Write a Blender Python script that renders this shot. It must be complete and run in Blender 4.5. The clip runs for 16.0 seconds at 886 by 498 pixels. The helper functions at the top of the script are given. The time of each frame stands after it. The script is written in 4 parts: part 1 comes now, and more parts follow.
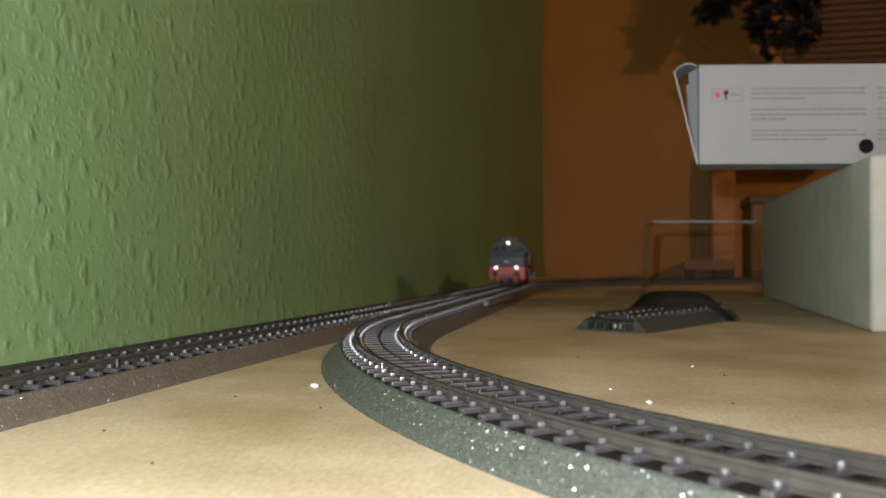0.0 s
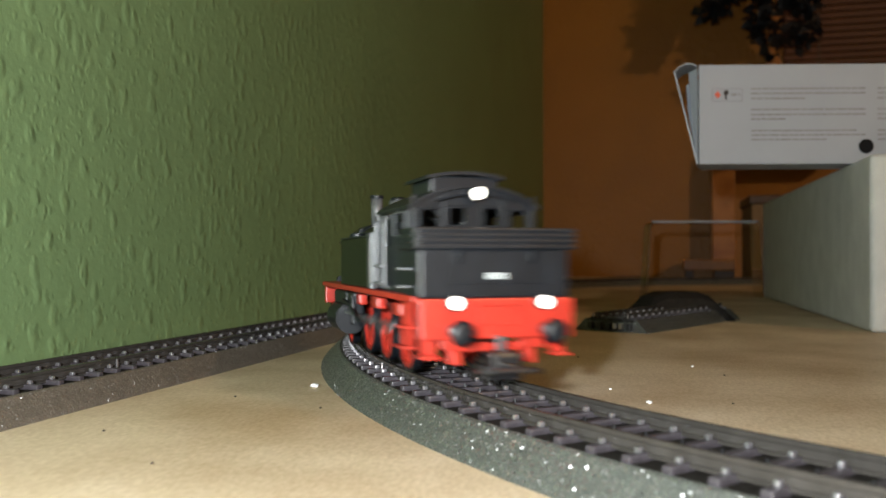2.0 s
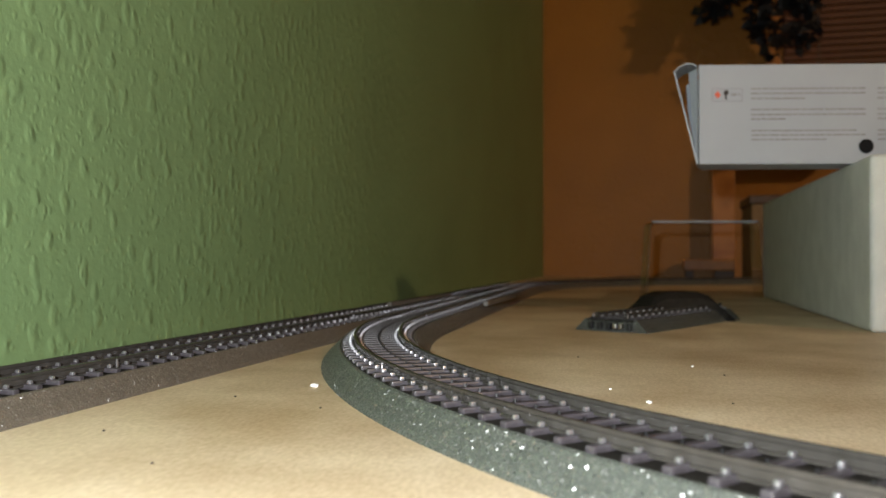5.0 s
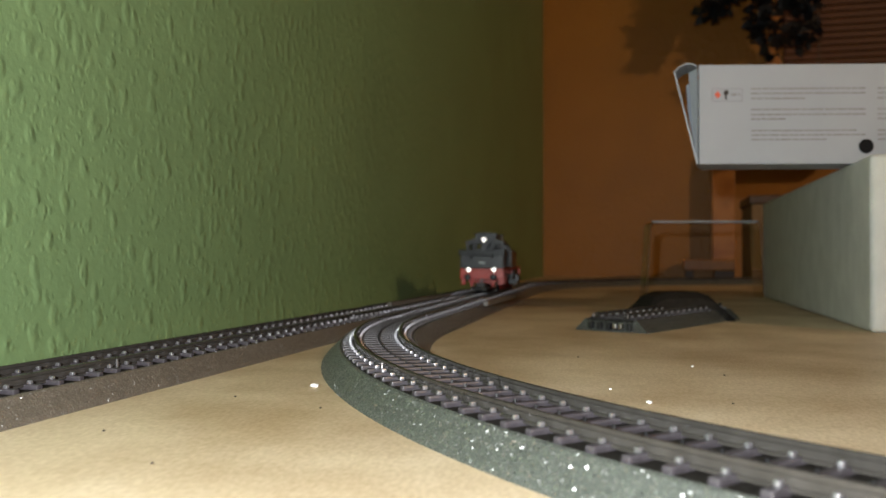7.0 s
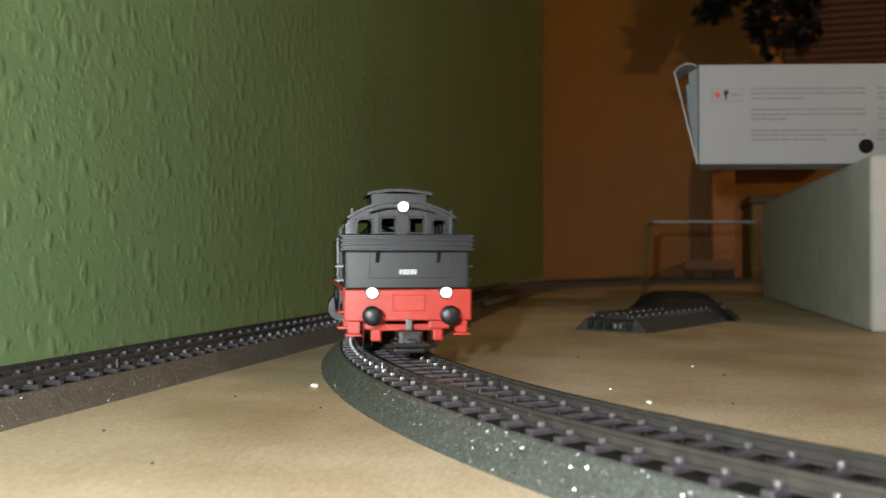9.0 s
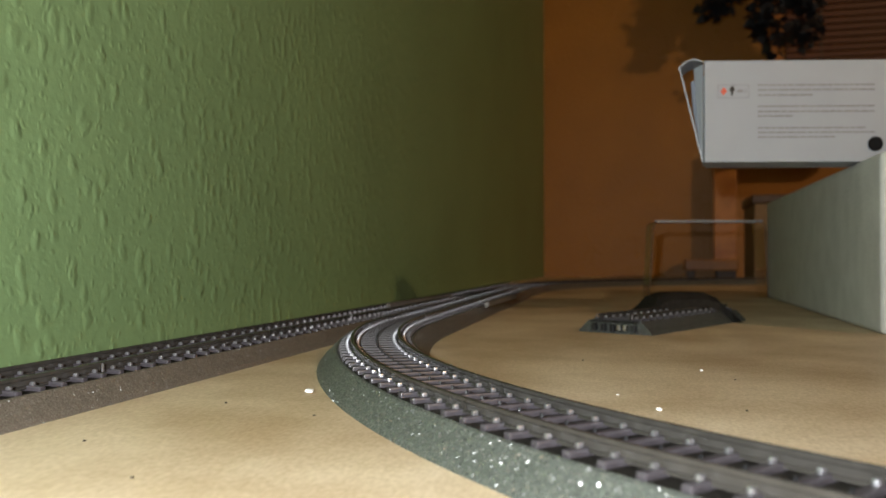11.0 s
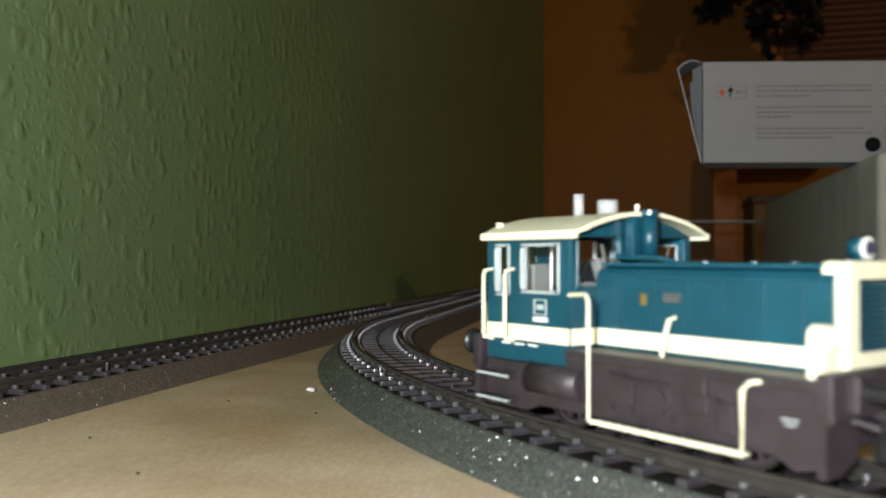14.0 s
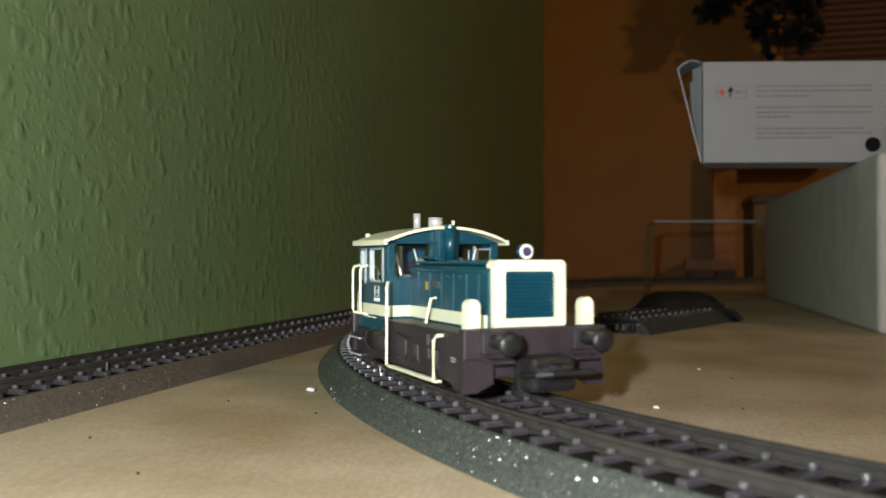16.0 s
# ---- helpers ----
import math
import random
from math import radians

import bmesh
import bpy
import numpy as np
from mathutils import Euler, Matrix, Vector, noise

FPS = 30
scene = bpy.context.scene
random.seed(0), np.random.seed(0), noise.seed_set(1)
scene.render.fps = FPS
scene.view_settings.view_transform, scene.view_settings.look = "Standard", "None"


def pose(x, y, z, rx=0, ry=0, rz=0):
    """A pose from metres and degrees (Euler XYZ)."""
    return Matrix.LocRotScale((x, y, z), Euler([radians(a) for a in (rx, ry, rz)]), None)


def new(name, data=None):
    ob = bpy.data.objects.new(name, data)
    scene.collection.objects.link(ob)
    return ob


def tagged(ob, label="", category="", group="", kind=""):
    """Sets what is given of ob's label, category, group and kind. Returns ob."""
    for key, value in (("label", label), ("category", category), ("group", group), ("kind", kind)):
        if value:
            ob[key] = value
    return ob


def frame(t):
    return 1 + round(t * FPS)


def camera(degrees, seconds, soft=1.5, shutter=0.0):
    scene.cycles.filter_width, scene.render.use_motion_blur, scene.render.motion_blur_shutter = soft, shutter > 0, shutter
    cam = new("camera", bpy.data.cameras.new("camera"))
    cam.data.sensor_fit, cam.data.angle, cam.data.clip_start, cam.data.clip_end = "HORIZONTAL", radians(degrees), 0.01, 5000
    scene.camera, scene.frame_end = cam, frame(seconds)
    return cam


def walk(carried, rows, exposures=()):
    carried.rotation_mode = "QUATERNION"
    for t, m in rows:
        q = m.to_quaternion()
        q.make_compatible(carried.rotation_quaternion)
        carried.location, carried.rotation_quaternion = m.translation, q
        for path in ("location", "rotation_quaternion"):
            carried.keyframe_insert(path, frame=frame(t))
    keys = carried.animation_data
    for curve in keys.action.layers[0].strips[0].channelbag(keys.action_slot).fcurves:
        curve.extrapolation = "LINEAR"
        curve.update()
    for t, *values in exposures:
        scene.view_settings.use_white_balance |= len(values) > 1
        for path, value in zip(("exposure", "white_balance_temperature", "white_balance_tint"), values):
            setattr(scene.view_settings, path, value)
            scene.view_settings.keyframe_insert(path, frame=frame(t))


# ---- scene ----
FOV = 55.8
cam = camera(FOV, 16.0, soft=1.5, shutter=0.5)
EYE_Z, TILT = 0.0369, 0.6          # metres above the board, degrees upwards
# the camera stands; its lens draws in by about a centimetre when it refocuses on the second engine
DRAW = ((0, 0.0), (9.3, 0.0), (11.2, 0.010), (13.6, 0.010), (14.0, 0.007), (14.5, 0.011), (15.5, 0.0115), (16, 0.007))
STOPS = ((0, -0.15), (1.7, -0.17), (2.0, -0.36), (2.2, -0.48), (2.6, -0.35), (3.2, -0.15), (8.0, -0.15), (9.0, -0.52), (9.8, -0.36), (11.3, -0.12), (12.3, -0.20), (13.0, -0.65), (13.5, -1.02), (14.5, -1.16), (16, -0.96))
walk(cam, [(t, pose(0, d, EYE_Z, 90 + TILT, 0, 0)) for t, d in DRAW], STOPS)
cam.data.dof.use_dof = True
cam.data.dof.focus_distance, cam.data.dof.aperture_fstop = 0.225, 26.0

# ---- plan ----
# along: unit vector along the green wall, away from the camera; across: to its right
WALL_TURN = 14.17
U = Vector((math.sin(radians(WALL_TURN)), math.cos(radians(WALL_TURN)), 0))
N = Vector((U.y, -U.x, 0))
EDGE = Vector((-0.1383, 0, 0))     # right foot of the wall-side track


def plan(a, c, z=0.0):
    """A place a metres along the wall and c metres to the right of the wall-side track's foot."""
    return EDGE + U * a + N * c + Vector((0, 0, z))


WALL_C, BACK_A = -0.078, 1.685
R1, RAIL_TOP, GAUGE = 0.36, 0.0094, 0.0165
HUB = Vector((0.3350, 0.3365, 0))  # centre of the near curve
PHI0, LINE = radians(11.8), 0.48   # where the near curve ends, and the length of the straight behind it


def loop(s):
    """The running line's centre at s metres: 0 where the near curve begins, growing round the curve towards the camera."""
    total = 2 * math.pi * R1 + 2 * LINE
    s = s % total
    d = Vector((math.sin(PHI0), math.cos(PHI0), 0))
    side = Vector((d.y, -d.x, 0))
    start = HUB - side * R1
    if s <= math.pi * R1:
        ph = s / R1
        return HUB - side * R1 * math.cos(ph) - d * R1 * math.sin(ph)
    s -= math.pi * R1
    if s <= LINE:
        return HUB + side * R1 + d * s
    s -= LINE
    if s <= math.pi * R1:
        ph = s / R1
        return HUB + d * LINE + side * R1 * math.cos(ph) + d * R1 * math.sin(ph)
    s -= math.pi * R1
    return start + d * (LINE - s)


SIDE_S = 0.46                      # the siding leaves the curve here, straight on


def siding(s):
    """The curve as far as SIDE_S, then straight on along its tangent."""
    if s <= SIDE_S:
        return loop(s)
    a, b = loop(SIDE_S - 0.0005), loop(SIDE_S)
    return b + (b - a).normalized() * (s - SIDE_S)


def on_line(line, s, wheelbase):
    """The pose of a vehicle whose nose (+y) points to growing s, its wheels on the rails of the line."""
    a, b = line(s + wheelbase / 2), line(s - wheelbase / 2)
    t, m = (a - b).normalized(), (a + b) / 2
    return pose(m.x, m.y, RAIL_TOP, 0, 0, math.degrees(math.atan2(-t.x, t.y)))


# ---- light ----
world = bpy.data.worlds.new("world")
scene.world = world
world.use_nodes = True
world.node_tree.nodes["Background"].inputs[0].default_value = (1.0, 0.62, 0.32, 1)
world.node_tree.nodes["Background"].inputs[1].default_value = 0.02


def lamp(name, kind, place, energy, colour, size, label):
    data = bpy.data.lights.new(name, kind)
    data.energy, data.color = energy, colour
    data.shadow_soft_size = size
    ob = new(name, data)
    ob.matrix_world = Matrix.Translation(place)
    return ob


# the small white lamp of the filming camera, left of its lens, and the warm room lamp far behind it
lamp("camera_light", "POINT", (-0.034, -0.056, 0.058), 8.2, (0.93, 0.98, 1.0), 0.004, "")
lamp("room_lamp_light", "POINT", (2.15, -2.50, 1.60), 132, (1.0, 0.66, 0.36), 0.05, "")

# ---- materials ----
def material(name, base, rough=0.6, metal=0.0, spread=0.15, scale=60.0, bump=0.0, bump_scale=400.0, fine=0.0, tint=None, coat=0.0, gloss=0.5):
    """A surface with two scales of variation: blotches of the colour, and grain in relief."""
    m = bpy.data.materials.new(name)
    m.use_nodes = True
    t = m.node_tree
    b = t.nodes["Principled BSDF"]
    b.inputs["Roughness"].default_value, b.inputs["Metallic"].default_value = rough, metal
    b.inputs["Coat Weight"].default_value, b.inputs["Specular IOR Level"].default_value = coat, gloss
    co = t.nodes.new("ShaderNodeTexCoord")
    n1, n2 = t.nodes.new("ShaderNodeTexNoise"), t.nodes.new("ShaderNodeTexNoise")
    n1.inputs["Scale"].default_value, n1.inputs["Detail"].default_value = scale, 6
    n2.inputs["Scale"].default_value, n2.inputs["Detail"].default_value = bump_scale, 4
    t.links.new(co.outputs["Object"], n1.inputs["Vector"])
    t.links.new(co.outputs["Object"], n2.inputs["Vector"])
    ramp = t.nodes.new("ShaderNodeValToRGB")
    lo = [c * (1 - spread) for c in base]
    hi = [min(1, c * (1 + spread)) for c in (tint or base)]
    ramp.color_ramp.elements[0].position, ramp.color_ramp.elements[1].position = 0.3, 0.7
    ramp.color_ramp.elements[0].color, ramp.color_ramp.elements[1].color = (*lo, 1), (*hi, 1)
    t.links.new(n1.outputs["Fac"], ramp.inputs["Fac"])
    t.links.new(ramp.outputs["Color"], b.inputs["Base Color"])
    if fine:
        mul = t.nodes.new("ShaderNodeMapRange")
        mul.inputs["To Min"].default_value, mul.inputs["To Max"].default_value = max(0.02, rough - fine), min(1, rough + fine)
        t.links.new(n2.outputs["Fac"], mul.inputs["Value"])
        t.links.new(mul.outputs["Result"], b.inputs["Roughness"])
    if bump:
        bp = t.nodes.new("ShaderNodeBump")
        bp.inputs["Strength"].default_value, bp.inputs["Distance"].default_value = 1.0, bump
        t.links.new(n2.outputs["Fac"], bp.inputs["Height"])
        t.links.new(bp.outputs["Normal"], b.inputs["Normal"])
    return m


def glowing(name, colour, strength):
    m = bpy.data.materials.new(name)
    m.use_nodes = True
    b = m.node_tree.nodes["Principled BSDF"]
    b.inputs["Base Color"].default_value = (0.9, 0.88, 0.8, 1)
    b.inputs["Emission Color"].default_value, b.inputs["Emission Strength"].default_value = (*colour, 1), strength
    return m


def clear(name, colour=(1, 1, 1), rough=0.02, ior=1.45):
    m = bpy.data.materials.new(name)
    m.use_nodes = True
    b = m.node_tree.nodes["Principled BSDF"]
    b.inputs["Base Color"].default_value, b.inputs["Roughness"].default_value = (*colour, 1), rough
    b.inputs["Transmission Weight"].default_value, b.inputs["IOR"].default_value = 1.0, ior
    return m


def wallpaper(name, base):
    """Painted woodchip paper: scattered soft upright lumps on a smooth, faintly uneven ground."""
    m = material(name, base, 0.5, spread=0.07, scale=9, bump=0.0)
    t = m.node_tree
    b = t.nodes["Principled BSDF"]
    co = t.nodes.new("ShaderNodeTexCoord")
    warp, shift = t.nodes.new("ShaderNodeTexNoise"), t.nodes.new("ShaderNodeVectorMath")
    warp.inputs["Scale"].default_value, warp.inputs["Detail"].default_value = 60, 2
    shift.operation = "MULTIPLY_ADD"
    shift.inputs[1].default_value = (0.008, 0.008, 0.010)
    t.links.new(co.outputs["Object"], warp.inputs["Vector"])
    t.links.new(warp.outputs["Color"], shift.inputs[0])
    t.links.new(co.outputs["Object"], shift.inputs[2])
    heights = []
    for size, tall, low, high, weight in ((140, 0.60, 0.10, 0.46, 1.0), (260, 0.75, 0.05, 0.40, 0.45)):
        mp, vo, rng = t.nodes.new("ShaderNodeMapping"), t.nodes.new("ShaderNodeTexVoronoi"), t.nodes.new("ShaderNodeMapRange")
        mp.inputs["Scale"].default_value = (1.0, 1.0, tall)
        vo.feature, vo.inputs["Scale"].default_value, vo.inputs["Randomness"].default_value = "SMOOTH_F1", size, 1.0
        vo.inputs["Smoothness"].default_value = 0.35
        rng.interpolation_type = "SMOOTHSTEP"
        rng.inputs["From Min"].default_value, rng.inputs["From Max"].default_value = low, high
        rng.inputs["To Min"].default_value, rng.inputs["To Max"].default_value = weight, 0.0
        t.links.new(shift.outputs["Vector"], mp.inputs["Vector"])
        t.links.new(mp.outputs["Vector"], vo.inputs["Vector"])
        t.links.new(vo.outputs["Distance"], rng.inputs["Value"])
        heights.append(rng.outputs["Result"])
    soft = t.nodes.new("ShaderNodeTexNoise")
    soft.inputs["Scale"].default_value, soft.inputs["Detail"].default_value = 140, 3
    t.links.new(co.outputs["Object"], soft.inputs["Vector"])
    total = soft.outputs["Fac"]
    for h in heights:
        add = t.nodes.new("ShaderNodeMath")
        add.operation = "ADD"
        t.links.new(total, add.inputs[0])
        t.links.new(h, add.inputs[1])
        total = add.outputs["Value"]
    bp = t.nodes.new("ShaderNodeBump")
    bp.inputs["Strength"].default_value, bp.inputs["Distance"].default_value = 0.75, 0.0006
    t.links.new(total, bp.inputs["Height"])
    t.links.new(bp.outputs["Normal"], b.inputs["Normal"])
    return m


def wood(name, base, dark, rough=0.5, stretch=(3.0, 26.0, 26.0), turn=0.0):
    """Sanded board: long grain, broad blotches and a little relief."""
    m = bpy.data.materials.new(name)
    m.use_nodes = True
    t = m.node_tree
    b = t.nodes["Principled BSDF"]
    b.inputs["Roughness"].default_value = rough
    co = t.nodes.new("ShaderNodeTexCoord")
    mp = t.nodes.new("ShaderNodeMapping")
    mp.inputs["Scale"].default_value = stretch
    mp.inputs["Rotation"].default_value = (0, 0, turn)
    t.links.new(co.outputs["Object"], mp.inputs["Vector"])
    grain, blot, fib = (t.nodes.new("ShaderNodeTexNoise") for _ in range(3))
    for n, s, d in ((grain, 1.0, 8), (blot, 24.0, 7), (fib, 14.0, 5)):
        n.inputs["Scale"].default_value, n.inputs["Detail"].default_value = s, d
    grain.inputs["Distortion"].default_value = 0.8
    t.links.new(mp.outputs["Vector"], grain.inputs["Vector"])
    t.links.new(co.outputs["Object"], blot.inputs["Vector"])
    t.links.new(mp.outputs["Vector"], fib.inputs["Vector"])
    ramp = t.nodes.new("ShaderNodeValToRGB")
    ramp.color_ramp.elements[0].position, ramp.color_ramp.elements[1].position = 0.32, 0.62
    ramp.color_ramp.elements[0].color, ramp.color_ramp.elements[1].color = (*dark, 1), (*base, 1)
    mix = t.nodes.new("ShaderNodeMix")
    mix.data_type, mix.blend_type = "RGBA", "MULTIPLY"
    mix.inputs["Factor"].default_value = 0.85
    r2 = t.nodes.new("ShaderNodeValToRGB")
    r2.color_ramp.elements[0].position, r2.color_ramp.elements[1].position = 0.3, 0.62
    r2.color_ramp.elements[0].color, r2.color_ramp.elements[1].color = (0.66, 0.58, 0.47, 1), (1, 1, 1, 1)
    t.links.new(grain.outputs["Fac"], ramp.inputs["Fac"])
    t.links.new(blot.outputs["Fac"], r2.inputs["Fac"])
    t.links.new(ramp.outputs["Color"], mix.inputs["A"])
    t.links.new(r2.outputs["Color"], mix.inputs["B"])
    mot = t.nodes.new("ShaderNodeTexNoise")
    mot.inputs["Scale"].default_value, mot.inputs["Detail"].default_value = 70, 8
    r3 = t.nodes.new("ShaderNodeValToRGB")
    r3.color_ramp.elements[0].position, r3.color_ramp.elements[1].position = 0.30, 0.70
    r3.color_ramp.elements[0].color, r3.color_ramp.elements[1].color = (0.74, 0.69, 0.61, 1), (1, 1, 1, 1)
    mix2 = t.nodes.new("ShaderNodeMix")
    mix2.data_type, mix2.blend_type = "RGBA", "MULTIPLY"
    mix2.inputs["Factor"].default_value = 0.85
    t.links.new(mp.outputs["Vector"], mot.inputs["Vector"])
    t.links.new(mot.outputs["Fac"], r3.inputs["Fac"])
    t.links.new(mix.outputs["Result"], mix2.inputs["A"])
    t.links.new(r3.outputs["Color"], mix2.inputs["B"])
    t.links.new(mix2.outputs["Result"], b.inputs["Base Color"])
    bp = t.nodes.new("ShaderNodeBump")
    bp.inputs["Strength"].default_value, bp.inputs["Distance"].default_value = 0.25, 0.00004
    t.links.new(fib.outputs["Fac"], bp.inputs["Height"])
    t.links.new(bp.outputs["Normal"], b.inputs["Normal"])
    return m


GREEN_WALL = wallpaper("green_wallpaper", (0.157, 0.250, 0.114))
ORANGE_WALL = wallpaper("orange_wallpaper", (0.31, 0.128, 0.004))
PLAIN_WALL = material("plain_plaster", (0.24, 0.19, 0.14), 0.8, bump=0.0004)
BOARD = wood("raw_plywood", (0.78, 0.645, 0.47), (0.68, 0.535, 0.365), 0.6, (18.0, 8.0, 16.0), 0.15)


def sparkling(name, base, rough, grain, tilt, coat=1.0, relief=0.0004):
    """Moulded plastic ballast: small facets that each lean their own way and glint."""
    m = material(name, base, 0.55, spread=0.14, scale=350, bump=relief, bump_scale=1500)
    t = m.node_tree
    b = t.nodes["Principled BSDF"]
    co, vo = t.nodes.new("ShaderNodeTexCoord"), t.nodes.new("ShaderNodeTexVoronoi")
    vo.inputs["Scale"].default_value = grain
    t.links.new(co.outputs["Object"], vo.inputs["Vector"])
    geo = t.nodes.new("ShaderNodeNewGeometry")
    sub, mad, nor = (t.nodes.new("ShaderNodeVectorMath") for _ in range(3))
    sub.operation, mad.operation, nor.operation = "SUBTRACT", "MULTIPLY_ADD", "NORMALIZE"
    sub.inputs[1].default_value, mad.inputs[1].default_value = (0.5, 0.5, 0.5), (tilt, tilt, tilt)
    t.links.new(vo.outputs["Color"], sub.inputs[0])
    t.links.new(sub.outputs["Vector"], mad.inputs[0])
    t.links.new(geo.outputs["Normal"], mad.inputs[2])
    t.links.new(mad.outputs["Vector"], nor.inputs[0])
    b.inputs["Coat Weight"].default_value, b.inputs["Coat Roughness"].default_value, b.inputs["Coat IOR"].default_value = coat, rough, 2.1
    t.links.new(nor.outputs["Vector"], b.inputs["Coat Normal"])
    spot = t.nodes.new("ShaderNodeMapRange")
    spot.inputs["From Min"].default_value, spot.inputs["From Max"].default_value = 0.50, 0.60
    spot.inputs["To Min"].default_value, spot.inputs["To Max"].default_value = coat, 0.0
    t.links.new(vo.outputs["Distance"], spot.inputs["Value"])
    t.links.new(spot.outputs["Result"], b.inputs["Coat Weight"])
    return m


BED = sparkling("grained_grey_plastic", (0.066, 0.072, 0.064), 0.33, 2200, 2.2, 1.0, 0.00007)
# bed plastic browned and lightened: the room lamp's warm light is in the colour
BED_WARM_LIT = sparkling("warm_lit_grained_plastic", (0.106, 0.088, 0.068), 0.36, 2400, 2.4, 0.4, 0.0002)
# same plastic as BED; the foam case's shade is put into its colour
BED_SHADED = sparkling("shaded_grained_plastic", (0.034, 0.037, 0.032), 0.34, 2600, 3.0, 0.6, 0.0001)
# holds the rails' shade on the bed as dark colour; the dark ramp shares it
BED_TOP = material("dark_shaded_ballast", (0.016, 0.014, 0.012), 0.6, spread=0.3, scale=500, bump=0.0003, bump_scale=1400, gloss=0.1)
SLEEPER = material("dark_sleeper_plastic", (0.040, 0.035, 0.040), 0.34, spread=0.25, scale=500, bump=0.0001, bump_scale=1500, gloss=0.42)
RAIL = material("browned_nickel_rail", (0.040, 0.036, 0.032), 0.26, 0.1, spread=0.2, scale=200, gloss=0.3)
CHAIR = material("dull_nickel_chair", (0.30, 0.29, 0.31), 0.32, 0.8, spread=0.2, scale=500)
BRIGHT = material("bright_metal", (0.62, 0.60, 0.58), 0.28, 1.0, spread=0.1, scale=300)
STYRO = material("white_foam", (0.46, 0.46, 0.43), 0.75, spread=0.10, scale=55, bump=0.0004, bump_scale=420)
CARD = material("white_card", (0.29, 0.315, 0.355), 0.45, spread=0.03, scale=40)
PRINT = material("grey_print", (0.20, 0.20, 0.21), 0.6)
RED_PRINT = material("red_print", (0.5, 0.08, 0.04), 0.6)
BLACK = material("black_plastic", (0.012, 0.012, 0.013), 0.35, spread=0.3, scale=300)
CLOUDY = clear("cloudy_plastic", (0.85, 0.86, 0.88), 0.45, 1.25)
CLEAR = clear("clear_plastic", (0.97, 0.97, 0.98), 0.04, 1.3)
WARM_WOOD = wood("varnished_pine", (0.56, 0.24, 0.04), (0.40, 0.15, 0.025), 0.45)
DARK_WOOD = wood("dark_wood", (0.11, 0.06, 0.03), (0.06, 0.03, 0.015), 0.5)
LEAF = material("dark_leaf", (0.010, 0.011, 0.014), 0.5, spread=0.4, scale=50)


# ---- mesh tools ----
def part(name, bm, mat, parent=None, label="", smooth=False):
    me = bpy.data.meshes.new(name)
    bmesh.ops.recalc_face_normals(bm, faces=bm.faces[:])
    bm.to_mesh(me)
    bm.free()
    for f in me.polygons:
        f.use_smooth = smooth
    me.materials.append(mat)
    ob = new(name, me)
    if parent is not None:
        ob.parent = parent
    if label:
        ob["label"] = label
    return ob


def empty(name):
    ob = new(name)
    ob.empty_display_size = 0.01
    return ob


def box(size, at=(0, 0, 0), bevel=0.0, bm=None, turn=(0, 0, 0), seg=2):
    bm = bm or bmesh.new()
    g = bmesh.ops.create_cube(bm, size=1.0)["verts"]
    bmesh.ops.transform(bm, verts=g, matrix=Matrix.Diagonal((*size, 1)))
    if bevel:
        es = list({e for v in g for e in v.link_edges})
        r = bmesh.ops.bevel(bm, geom=es, offset=bevel, segments=seg, affect="EDGES", profile=0.6)
        g = list({v for f in r["faces"] for v in f.verts} | {v for v in g if v.is_valid})
    bmesh.ops.transform(bm, verts=g, matrix=pose(*at, *turn))
    return bm


def rod(r, length, at=(0, 0, 0), axis="z", bm=None, r2=None, n=20):
    """A capped cylinder or cone, centred on at, along an axis."""
    bm = bm or bmesh.new()
    g = bmesh.ops.create_cone(bm, cap_ends=True, segments=n, radius1=r, radius2=r if r2 is None else r2, depth=length)["verts"]
    turn = {"z": (0, 0, 0), "x": (0, 90, 0), "y": (-90, 0, 0)}[axis]
    bmesh.ops.transform(bm, verts=g, matrix=pose(*at, *turn))
    return bm


def prism(outline, depth, axis="y", at=(0, 0, 0), bm=None, bevel=0.0):
    """An outline of (p, q) drawn out to a depth: in x, z along y; in y, z along x; in x, y along z."""
    bm = bm or bmesh.new()
    h = depth / 2

    def put(p, q, d):
        v = {"y": (p, d, q), "x": (d, p, q), "z": (p, q, d)}[axis]
        return bm.verts.new(Vector(v) + Vector(at))
    a = [put(p, q, -h) for p, q in outline]
    b = [put(p, q, h) for p, q in outline]
    fs = [bm.faces.new(a[::-1]), bm.faces.new(b)]
    for i in range(len(a)):
        j = (i + 1) % len(a)
        fs.append(bm.faces.new((a[i], a[j], b[j], b[i])))
    if bevel:
        bmesh.ops.bevel(bm, geom=list({e for f in fs[:2] for e in f.edges}), offset=bevel, segments=1, affect="EDGES")
    return bm


def pipe(points, r, bm=None, n=8):
    """A round bar bent through the points."""
    bm = bm or bmesh.new()
    pts = [Vector(p) for p in points]
    rings = []
    for i, p in enumerate(pts):
        d = (pts[min(i + 1, len(pts) - 1)] - pts[max(i - 1, 0)]).normalized()
        side = d.cross(Vector((0, 0, 1)) if abs(d.z) < 0.9 else Vector((0, 1, 0))).normalized()
        up = side.cross(d)
        rings.append([bm.verts.new(p + side * r * math.cos(k * 2 * math.pi / n) + up * r * math.sin(k * 2 * math.pi / n)) for k in range(n)])
    for a, b in zip(rings, rings[1:]):
        for k in range(n):
            bm.faces.new((a[k], a[(k + 1) % n], b[(k + 1) % n], b[k]))
    bm.faces.new(rings[0][::-1]), bm.faces.new(rings[-1])
    return bm


